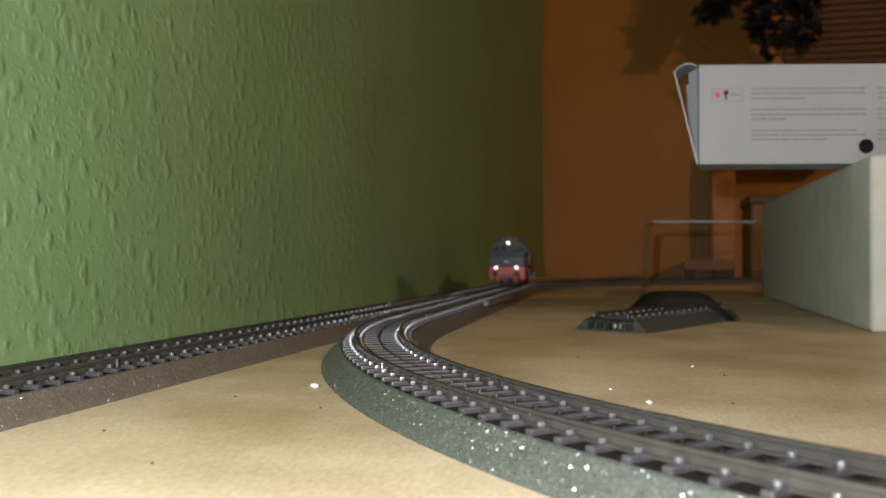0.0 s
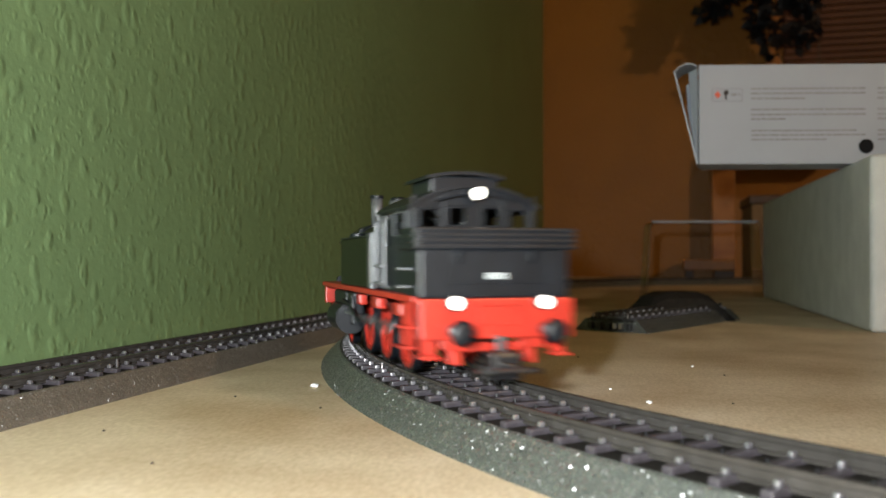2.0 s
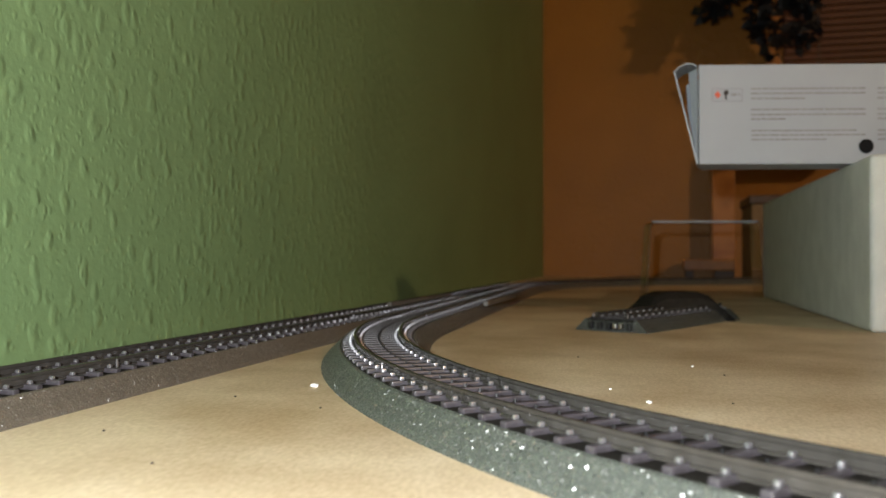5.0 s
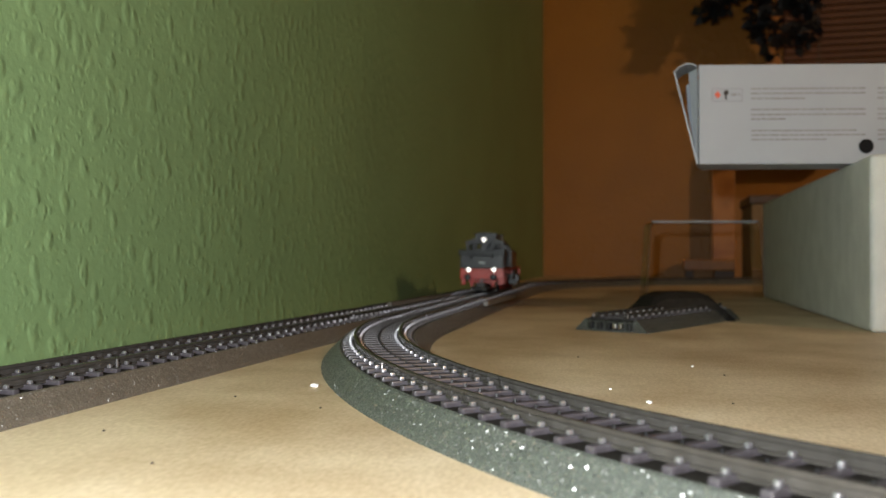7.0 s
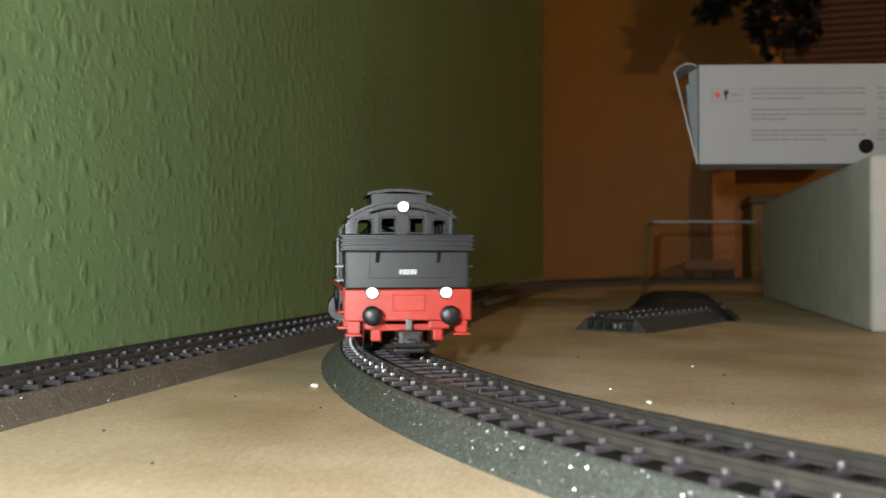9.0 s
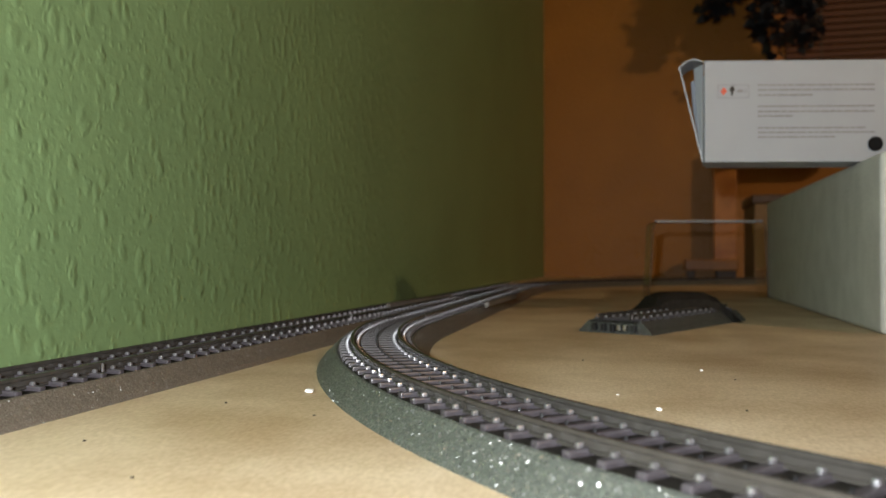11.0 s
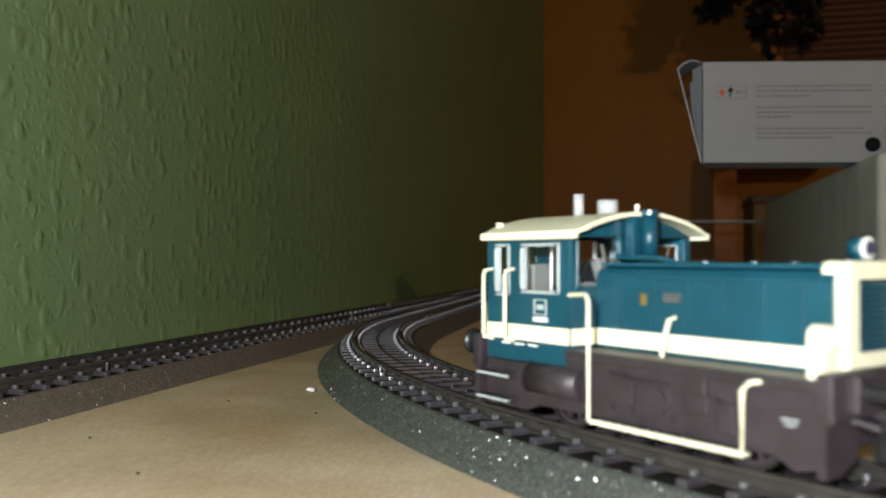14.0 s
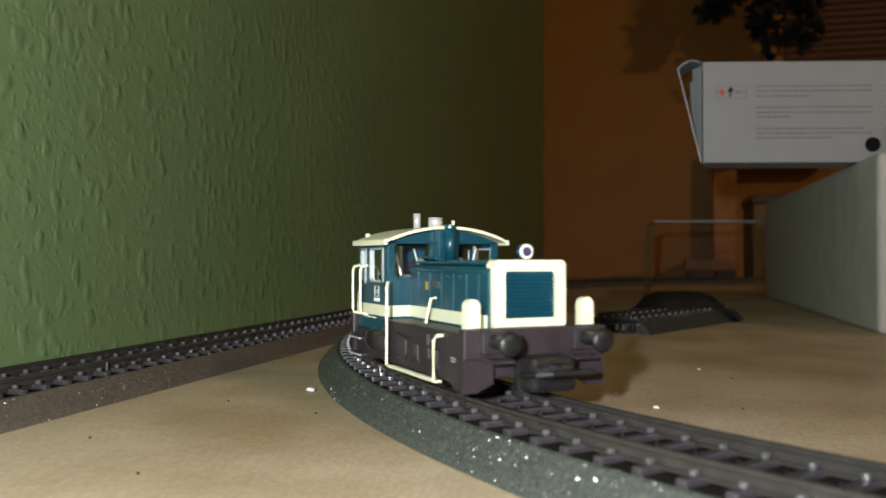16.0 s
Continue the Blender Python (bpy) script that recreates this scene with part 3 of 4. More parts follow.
foam_block()
carton()
clear_cover()
loose_track()
ballast_ramp()
for x, y, r in ((-0.0364, 0.238, 0.0014), (0.0520, 0.2114, 0.0010), (0.0467, 0.234, 0.0005), (0.084, 0.282, 0.0007)):
    crumb(x, y, r, "tiny white crumb of foam on the plywood board")
SPECK = material("dark_speck", (0.06, 0.045, 0.03), 0.8)
for x, y in ((-0.072, 0.178), (-0.055, 0.222), (-0.030, 0.205), (0.073, 0.211), (0.088, 0.262), (-0.052, 0.150), (0.05, 0.31)):
    c = crumb(x, y, 0.0004, "tiny dark speck of dirt on the plywood board")
    c.name, c.data.materials[0] = "dirt_speck", SPECK
    c["group"] = "specks on the board"
pine_stand()
brown_box()
slat_blind()
hanging_plant()


# ---- the engines ----
LOCO_BLACK = material("satin_black_enamel", (0.006, 0.0080, 0.0110), 0.37, spread=0.25, scale=220, bump=0.00003, bump_scale=2500, gloss=0.42)
LOCO_GREEN_BLACK = material("dark_tank_enamel", (0.0022, 0.0027, 0.0026), 0.2, spread=0.25, scale=200, gloss=0.25)
# black of chimney and dome, lightened to carry their broad lamp highlight
LIT_BLACK = material("lit_glossy_black", (0.085, 0.088, 0.092), 0.45, spread=0.2, scale=200, gloss=1.0)
LOCO_RED = material("signal_red_plastic", (0.38, 0.026, 0.015), 0.34, spread=0.12, scale=260, bump=0.00003, bump_scale=2200)
LOCO_GREY = material("grey_handle_metal", (0.095, 0.10, 0.105), 0.38, 0.3, spread=0.2, scale=400)
LOCO_PALE = material("pale_grey_lettering", (0.38, 0.42, 0.42), 0.5)
LAMP_ON = glowing("lit_lamp_lens", (1.0, 0.97, 0.9), 3.0)
LAMP_OFF = material("frosted_lamp_lens", (0.80, 0.66, 0.64), 0.25, spread=0.05)
LAMP_GLASS = material("dark_violet_lamp_glass", (0.06, 0.05, 0.10), 0.15)
PLATE_WHITE = material("white_lettering", (0.8, 0.8, 0.78), 0.5, spread=0.04)
TEAL = material("ocean_blue_enamel", (0.006, 0.056, 0.086), 0.28, spread=0.15, scale=180, bump=0.00003, bump_scale=2500)
CREAM = material("cream_enamel", (0.78, 0.76, 0.56), 0.42, spread=0.05, scale=150)
FRAME = material("umber_grey_plastic", (0.028, 0.021, 0.026), 0.45, spread=0.25, scale=260, bump=0.00004, bump_scale=2000)
GLASS = clear("clear_cab_glazing", (0.95, 0.97, 0.97), 0.02, 1.3)
CAB_GREY = material("grey_cab_interior", (0.15, 0.155, 0.15), 0.5, spread=0.2, scale=300)
PALE_METAL = material("pale_turned_metal", (0.55, 0.56, 0.57), 0.35, 0.25, spread=0.1, scale=300)
BRASS = material("brass_fitting", (0.55, 0.36, 0.08), 0.35, 0.8)


def hoop(outline, side, n=32):
    """A ring turned about x from an outline of (radius, x)."""
    bm = bmesh.new()
    ring = [[bm.verts.new((xx * side, rr * math.cos(i * 2 * math.pi / n), rr * math.sin(i * 2 * math.pi / n))) for i in range(n)] for rr, xx in outline]
    for a, b in zip(ring, ring[1:] + ring[:1]):
        for i in range(n):
            bm.faces.new((a[i], a[(i + 1) % n], b[(i + 1) % n], b[i]))
    return bm


def wheel(e, name, r, x, y, mat, spokes=10):
    """A spoked wheel: rim, spokes and boss in one turning part, with a bright tyre on it."""
    w = part(name, rod(r * 0.24, 0.0016, axis="x", n=14), mat, e)
    w.location = (x, y, r)
    bm = bmesh.new()
    for k in range(spokes):
        a = k * 2 * math.pi / spokes
        box((0.0009, 0.0008, r * 0.75), (0, -math.sin(a) * r * 0.5, math.cos(a) * r * 0.5), 0, bm, (math.degrees(a), 0, 0))
    part("spokes", bm, mat, w)
    side = 1 if x > 0 else -1
    part("rim", hoop(((r * 0.76, -0.0006), (r * 0.90, -0.0006), (r * 0.90, 0.0009), (r * 0.76, 0.0009)), side), mat, w)
    tyre = ((r * 0.895, -0.0011), (r * 0.97, -0.0011), (r, 0.0), (r, 0.0012), (r * 0.895, 0.0012))
    part("tyre", hoop(tyre, side), LOCO_BLACK if mat is not FRAME else BLACK, w, smooth=False)
    return w


def buffer(e, x, y, z, r, mat, way=1, long=0.0042):
    """A sprung buffer: stepped barrel and a domed head."""
    b = part("buffer", rod(r * 0.55, long, (x, y - way * (long / 2 + 0.0011), z), "y"), mat, e)
    bm = bmesh.new()
    rings = []
    n = 24
    prof = ((0.0, 0.55), (0.0003, 0.96), (0.0007, 1.0), (0.0011, 0.8), (0.0013, 0.4), (0.00135, 0.02))
    for dy, k in prof:
        rings.append([bm.verts.new((x + r * k * math.cos(i * 2 * math.pi / n), y - way * 0.0012 + way * dy, z + r * k * math.sin(i * 2 * math.pi / n))) for i in range(n)])
    for p, q in zip(rings, rings[1:]):
        for i in range(n):
            bm.faces.new((p[i], p[(i + 1) % n], q[(i + 1) % n], q[i]))
    part("buffer_head", bm, mat, b, "dark domed buffer head", True)
    return b


def coupler(e, y, way, z=0.0045):
    """The model's black hook-and-bow coupling under the beam."""
    c = part("coupling", box((0.0085, 0.0075, 0.0030), (0, y - way * 0.002, z), 0.0006), BLACK, e, "black plastic model coupling")
    part("bow", pipe([(-0.0058, y - way * 0.001, z), (-0.006, y + way * 0.0055, z + 0.0008), (-0.004, y + way * 0.0068, z + 0.001), (0.004, y + way * 0.0068, z + 0.001),
                      (0.006, y + way * 0.0055, z + 0.0008), (0.0058, y - way * 0.001, z)], 0.0006), BLACK, c)
    part("hook", box((0.0026, 0.0075, 0.0022), (0, y + way * 0.0022, z + 0.0012), 0.0004), BLACK, c)
    part("shank", box((0.0045, 0.006, 0.0022), (0, y - way * 0.006, z + 0.001), 0.0003), BLACK, c)
    return c


def black_engine():
    """A 2-6-0 tank engine that runs bunker first (+y), built from the rail head up."""
    e = empty("steam_locomotive")
    # red frame and footplate
    part("main_frame", box((0.0120, 0.112, 0.0030), (0, 0.0, 0.0165), 0.0005), LOCO_RED, e, "red plastic main frame")
    part("inner_frame", box((0.0100, 0.096, 0.0075), (0, -0.002, 0.0113), 0.0006), LOCO_BLACK, e, "black inner frame")
    part("footplate", box((0.0335, 0.112, 0.0014), (0, 0.001, 0.0190), 0.0003), LOCO_RED, e, "red footplate edge")
    beam = part("buffer_beam", box((0.0332, 0.0030, 0.0082), (0, 0.0600, 0.0152), 0.0004), LOCO_RED, e, "red bunker-end buffer beam")
    part("hatch", frame_ring(-0.0042, 0.0042, 0.0138, 0.0178, 0.0003, 0.0004, at=(0, 0.0617, 0)), LOCO_RED, beam)
    front = part("buffer_beam", box((0.0300, 0.0024, 0.0054), (0, -0.0605, 0.0152), 0.0004), LOCO_RED, e, "red chimney-end buffer beam")
    for x in (0.0099, -0.0099):
        buffer(e, x, 0.0680, 0.0129, 0.0025, LOCO_BLACK, 1)
        buffer(e, x, -0.0680, 0.0129, 0.0025, LOCO_BLACK, -1)
    part("cross_brace", box((0.0190, 0.0014, 0.0018), (0, 0.0578, 0.0092), 0.0003), LOCO_RED, e, "red cross brace under the beam")
    coupler(e, 0.0625, 1)
    coupler(e, -0.0635, -1)
    part("hook_plate", box((0.0016, 0.0014, 0.0036), (0, 0.0622, 0.0100), 0.0003), LOCO_GREY, e, "grey coupling hook")
    part("coupler_box", box((0.0064, 0.0056, 0.0046), (0, 0.0635, 0.0066), 0.0010), BLACK, e, "black coupling pocket")
    # steps and brake gear hanging below the beam
    for x in (-1, 1):
        st = part("step_plate", prism([(0.0, 0.0112), (0.0036, 0.0112), (0.0032, 0.0074), (0.0004, 0.0074)], 0.0008, "y", (x * 0.0142 - 0.0019, 0.0585, 0)), LOCO_RED, e)
        part("tread", box((0.0042, 0.0030, 0.0007), (x * 0.0142, 0.0596, 0.0075), 0.0002), LOCO_RED, st)
        part("rail_guard", box((0.0026, 0.0030, 0.0056), (x * 0.0082, 0.0570, 0.0084), 0.0004), LOCO_RED, e)
        part("brace", box((0.0055, 0.0020, 0.0026), (x * 0.0085, 0.0580, 0.0100), 0.0004), LOCO_RED, e)
        part("step_plate", prism([(0.0470, 0.0182), (0.0525, 0.0182), (0.0520, 0.0085), (0.0475, 0.0085)], 0.0009, "x", (x * 0.0160, 0, 0)), LOCO_RED, e)
        for z in (0.0088, 0.0130):
            part("tread", box((0.003, 0.0060, 0.0007), (x * 0.0165, 0.0498, z), 0.0002), LOCO_RED, e)
        part("cylinder", rod(0.0046, 0.0150, (x * 0.0138, -0.0295, 0.0098), "y"), LOCO_BLACK, e, "black outside cylinder", False)
        part("steam_chest", box((0.0052, 0.0190, 0.0044), (x * 0.0132, -0.0290, 0.0156), 0.0008), LOCO_BLACK, e)
        part("slide_bar", box((0.0012, 0.0150, 0.0010), (x * 0.0152, -0.0150, 0.0118), 0.0002), LOCO_GREY, e)
        part("gear_bracket", box((0.0030, 0.0100, 0.0062), (x * 0.0140, -0.0150, 0.0146), 0.0006), LOCO_BLACK, e, "black valve gear bracket")
        part("wheel_guard", box((0.0030, 0.0130, 0.0030), (x * 0.0126, -0.0480, 0.0100), 0.0008, turn=(-18, 0, 0)), LOCO_RED, e)
        part("valve_rod", pipe([(x * 0.0160, -0.022, 0.0150), (x * 0.0162, -0.010, 0.0140), (x * 0.0162, 0.002, 0.0100)], 0.0006), LOCO_BLACK, e)
        part("link", box((0.0009, 0.0020, 0.0080), (x * 0.0160, -0.0080, 0.0130), 0.0003, turn=(12, 0, 0)), LOCO_BLACK, e)
        for y, z in ((-0.030, 0.0165), (-0.010, 0.0168), (0.012, 0.0170), (0.034, 0.0165)):
            part("spring_hanger", box((0.0022, 0.0075, 0.0030), (x * 0.0135, y, z - 0.0008), 0.0005), LOCO_RED, e)
    # boiler, smokebox and their fittings
    part("boiler", rod(0.0092, 0.0560, (0, -0.0230, 0.0288), "y", n=40), LOCO_BLACK, e, "satin black boiler barrel", True)
    sb = part("smokebox", rod(0.0096, 0.0150, (0, -0.0490, 0.0288), "y", n=40), LOCO_BLACK, e, "black smokebox", True)
    part("smokebox_door", rod(0.0066, 0.0024, (0, -0.0573, 0.0288), "y", r2=0.0078, n=32), LOCO_BLACK, sb)
    for y in (-0.041, -0.022, -0.004):
        part("boiler_band", rod(0.00935, 0.0008, (0, y, 0.0288), "y", n=40), LOCO_BLACK, e)
    ch = part("chimney", rod(0.0018, 0.0098, (0, -0.0485, 0.0425), "z", r2=0.0020), LIT_BLACK, e, "black chimney", True)
    part("chimney_cap", rod(0.0023, 0.0010, (0, -0.0485, 0.0474)), LOCO_BLACK, ch)
    part("bell", rod(0.0011, 0.0030, (0, -0.0420, 0.0395), r2=0.0006), LOCO_GREY, e)
    dome = part("steam_dome", rod(0.0028, 0.0072, (0, -0.0205, 0.0408), r2=0.0027, n=28), LIT_BLACK, e, "black steam dome", True)
    part("dome_cap", rod(0.0027, 0.0010, (0, -0.0205, 0.0449), r2=0.0019, n=28), LOCO_BLACK, dome, "", True)
    part("sand_dome", box((0.0075, 0.0095, 0.0050), (0, -0.0080, 0.0398), 0.0016), LOCO_BLACK, e)
    for y, z in ((-0.0340, 0.0402), (-0.0165, 0.0400)):
        part("clack_valve", rod(0.0008, 0.0030, (0.0030, y, z - 0.0012), n=10), LOCO_BLACK, e)
    part("generator", rod(0.0018, 0.0060, (-0.0034, -0.0330, 0.0392), "y", n=14), LOCO_BLACK, e, "", True)
    for x in (-1, 1):
        part("sand_pipe", pipe([(x * 0.0036, -0.0090, 0.0395), (x * 0.0085, -0.0105, 0.0350), (x * 0.0100, -0.0110, 0.0325)], 0.00035), LOCO_BLACK, e)
        part("feed_pipe", pipe([(x * 0.0104, -0.052, 0.0300), (x * 0.0106, -0.030, 0.0310), (x * 0.0102, -0.0245, 0.0360)], 0.0004), LOCO_GREY, e)
        part("brake_block", box((0.0016, 0.0012, 0.0046), (x * 0.0082, 0.0338, 0.0080), 0.0003), LOCO_BLACK, e)
        part("brake_block", box((0.0016, 0.0012, 0.0046), (x * 0.0082, -0.0075, 0.0080), 0.0003), LOCO_BLACK, e)
    part("safety_valve", rod(0.0009, 0.0040, (0.0014, 0.0030, 0.0400)), LOCO_BLACK, e)
    part("whistle", rod(0.0007, 0.0040, (-0.0016, 0.0050, 0.0400)), LOCO_BLACK, e)
    for x in (-1, 1):
        tank = part("side_tank", box((0.0068, 0.0402, 0.0132), (x * 0.0132, -0.0036, 0.0263), 0.0008), LOCO_GREEN_BLACK, e, "dark green-black side water tank")
        part("tank_lip", box((0.0070, 0.0390, 0.0005), (x * 0.0132, -0.0036, 0.0330), 0.0001), LOCO_BLACK, tank)
        part("steam_pipe", box((0.0044, 0.0042, 0.0118), (x * 0.0112, -0.0268, 0.0258), 0.0012), LOCO_GREY, e, "grey steam pipe cover")
        part("filler", rod(0.0020, 0.0016, (x * 0.0132, -0.0160, 0.0336)), LOCO_BLACK, tank)
        part("end_plate", box((0.0012, 0.0036, 0.0140), (x * 0.0164, 0.0170, 0.0268), 0.0003), LOCO_GREY, e, "grey handrail plate at the cab door")
        part("hand_rail", pipe([(x * 0.0112, -0.054, 0.0325), (x * 0.0114, -0.020, 0.0345), (x * 0.0114, 0.014, 0.0345)], 0.0003), LOCO_BLACK, e)
        part("front_lamp", rod(0.0014, 0.0022, (x * 0.0096, -0.0612, 0.0200), "y"), LOCO_BLACK, e)
        part("air_pump", rod(0.0018, 0.0060, (x * 0.0090, -0.0360, 0.0230)), LOCO_BLACK, e, "", True)
    # cab: punched walls under a curved roof
    holes = [(-0.0060, -0.0020, 0.0152, 0.0194), (0.0020, 0.0060, 0.0152, 0.0194), (-0.0126, -0.0082, 0.0144, 0.0190), (0.0082, 0.0126, 0.0144, 0.0190)]
    cab = part("cab", punched(0.0284, 0.0200, 0.0007, holes, m=pose(0, 0.0462, 0.0192)), LOCO_BLACK, e, "satin black cab with four rear windows")
    top = arc_outline(0.0142, 0.0392, 0.0430)
    part("gable", prism(top + [(-0.0142, 0.0390), (0.0142, 0.0390)], 0.0007, "y", (0, 0.0462, 0)), LOCO_BLACK, cab)
    part("front_wall", punched(0.0284, 0.0200, 0.0007, [(-0.0120, -0.0075, 0.0150, 0.0190), (0.0075, 0.0120, 0.0150, 0.0190)], m=pose(0, 0.0178, 0.0192)), LOCO_BLACK, cab)
    part("gable", prism(top + [(-0.0142, 0.0390), (0.0142, 0.0390)], 0.0007, "y", (0, 0.0178, 0)), LOCO_BLACK, cab)
    for x in (-1, 1):
        part("side_wall", punched(0.0280, 0.0200, 0.0007, [(-0.0105, -0.0040, 0.0110, 0.0185), (0.0010, 0.0110, 0.0132, 0.0185)], m=pose(x * 0.0142, 0.0320, 0.0192, 0, 0, 90)), LOCO_BLACK, cab)
        part("window_rim", frame_ring(0.0010, 0.0110, 0.0324, 0.0377, 0.0005, 0.0005, at=(x * 0.0147, 0.0320, 0), axis="x"), LOCO_GREY, cab)
        part("hand_rail", pipe([(x * 0.0152, 0.0210, 0.0372), (x * 0.0160, 0.0210, 0.0360), (x * 0.0160, 0.0210, 0.0215), (x * 0.0152, 0.0210, 0.0205)], 0.0005), LOCO_GREY, cab, "grey metal grab rail")
        part("hand_rail", pipe([(x * 0.0152, 0.0287, 0.0372), (x * 0.0160, 0.0287, 0.0360), (x * 0.0160, 0.0287, 0.0215), (x * 0.0152, 0.0287, 0.0205)], 0.0005), LOCO_GREY, cab, "grey metal grab rail")
        for z in (0.0215, 0.0255):
            part("door_step", box((0.0022, 0.0058, 0.0007), (x * 0.0160, 0.0248, z), 0.0002), LOCO_GREY, cab)
    for a, b, c, d in holes:
        part("window_rim", frame_ring(a, b, c + 0.0192, d + 0.0192, 0.0006, 0.0006, at=(0, 0.0467, 0)), LOCO_BLACK, cab)
    for x in (-1, 1):
        c, r = x * 0.0104, 0.0022
        for way in (-1, 1):
            corner = [(c + way * r, 0.0383), (c + way * r, 0.0360)] + [(c + way * r * math.cos(k * math.pi / 10), 0.0360 + r * math.sin(k * math.pi / 10)) for k in range(1, 6)] + [(c, 0.0383)]
            part("window_arch", prism(corner, 0.0007, "y", (0, 0.0463, 0)), LOCO_BLACK, cab)
    for x in (-0.0141, -0.0070, 0.0070, 0.0141):
        part("rib", box((0.0008, 0.0006, 0.0100), (x * 0.98, 0.0468, 0.0362), 0.0001), LOCO_BLACK, cab)
    outer, inner = arc_outline(0.0152, 0.0388, 0.0436), arc_outline(0.0150, 0.0381, 0.0429)
    roof = part("roof", prism(outer + inner[::-1], 0.0315, "y", (0, 0.0322, 0)), LOCO_BLACK, e, "curved satin black cab roof", False)
    up, lo = arc_outline(0.0092, 0.0460, 0.0471), arc_outline(0.0092, 0.0452, 0.0463)
    part("vent_lid", prism(up + lo[::-1], 0.0190, "y", (0, 0.0320, 0)), LOCO_BLACK, roof)
    part("vent_box", box((0.0160, 0.0165, 0.0040), (0, 0.0320, 0.0440), 0.0003), LOCO_BLACK, roof)
    part("rain_strip", pipe([(-0.0092, 0.0482, 0.0398), (-0.004, 0.0482, 0.0411), (0.004, 0.0482, 0.0411), (0.0092, 0.0482, 0.0398)], 0.00025), LOCO_BLACK, roof)
    # backhead and fittings seen through the windows
    part("backhead", box((0.0150, 0.0060, 0.0150), (0, 0.0220, 0.0270), 0.0010), CAB_GREY, e, "grey boiler backhead inside the cab")
    for x, z in ((0.0055, 0.0345), (-0.0040, 0.0350), (0.0010, 0.0340)):
        part("gauge", rod(0.0012, 0.0030, (x, 0.0258, z), "y", n=12), CAB_GREY, e)
    part("regulator", pipe([(-0.0060, 0.0270, 0.0340), (0.0, 0.0275, 0.0362), (0.0050, 0.0270, 0.0375)], 0.0004), LOCO_GREY, e)
    # bunker with its slatted coal rails
    bunker = part("bunker", box((0.0326, 0.0130, 0.0100), (0, 0.0535, 0.0243), 0.0005), LOCO_BLACK, e, "satin black coal bunker")
    part("coal_box", box((0.0346, 0.0125, 0.0046), (0, 0.0545, 0.0314), 0.0004), LOCO_BLACK, bunker)
    for i in range(4):
        part("slat", box((0.0352, 0.0132, 0.0007), (0, 0.0545, 0.0297 + i * 0.00115), 0.0002), LOCO_BLACK, bunker)
    for x in (-0.0080, 0.0080):
        part("bracket", prism([(0.0, 0.0292), (0.0018, 0.0292), (0.0, 0.0262)], 0.0010, "x", (x, 0.0600, 0)), LOCO_BLACK, bunker)
    part("panel_line", frame_ring(-0.0128, 0.0090, 0.0222, 0.0288, 0.0002, 0.0003, at=(0.001, 0.0600, 0)), LOCO_BLACK, bunker)
    for x in (-0.00225, -0.00135, -0.0003, 0.0006, 0.0016):
        part("plate_bar", box((0.00065, 0.0002, 0.0013), (x + 0.0003, 0.0602, 0.0238)), LOCO_PALE, bunker, "white number bar")
    for x in (-1, 1):
        for z in (0.0215, 0.0252):
            part("side_step", box((0.0030, 0.0030, 0.0006), (x * 0.0172, 0.0510, z), 0.0001), LOCO_GREY, bunker)
    # lamps
    for x, y, z in ((0.0096, 0.0622, 0.0185), (-0.0096, 0.0622, 0.0185), (0.0, 0.0485, 0.0415)):
        hd = part("headlight", rod(0.0017, 0.0024, (x, y - 0.0004, z), "y", n=24), LOCO_BLACK, e)
        part("lens", rod(0.00135, 0.0006, (x, y + 0.0010, z), "y", n=24), LAMP_ON, hd, "glowing white lamp lens")
    # running gear
    wheels = []
    for x in (0.0082, -0.0082):
        wheels.append((wheel(e, "leading_wheel", 0.0056, x, -0.0440, LOCO_RED, 9), 0.0056))
        for y in (-0.0180, 0.0030, 0.0240):
            wheels.append((wheel(e, "driving_wheel", 0.0083, x, y, LOCO_RED, 13), 0.0083))
    rods = []
    for x in (0.0122, -0.0122):
        r = part("coupling_rod", box((0.0008, 0.0450, 0.0014), (0, 0, 0), 0.0003), LOCO_GREY, e, "grey steel coupling rod")
        for y in (-0.0210, 0.0, 0.0210):
            part("rod_boss", rod(0.0012, 0.0014, (0, y, 0), "x", n=14), LOCO_GREY, r)
        rods.append((r, x))
    return tagged(e, "black model tank steam engine with red frame and lit lamps", "locomotive"), wheels, rods


def window_corners(parent, mat, hole, z0, r, thick, at, axis):
    """Four fillets that round the corners of a window opening."""
    a, b, c, d = hole
    for p, sp in ((a, 1), (b, -1)):
        for q, sq in ((c + z0, 1), (d + z0, -1)):
            o = [(p, q)] + [(p + sp * r * (1 - math.sin(k * math.pi / 10)), q + sq * r * (1 - math.cos(k * math.pi / 10))) for k in range(6)]
            part("window_corner", prism(o, thick, axis, at), mat, parent)


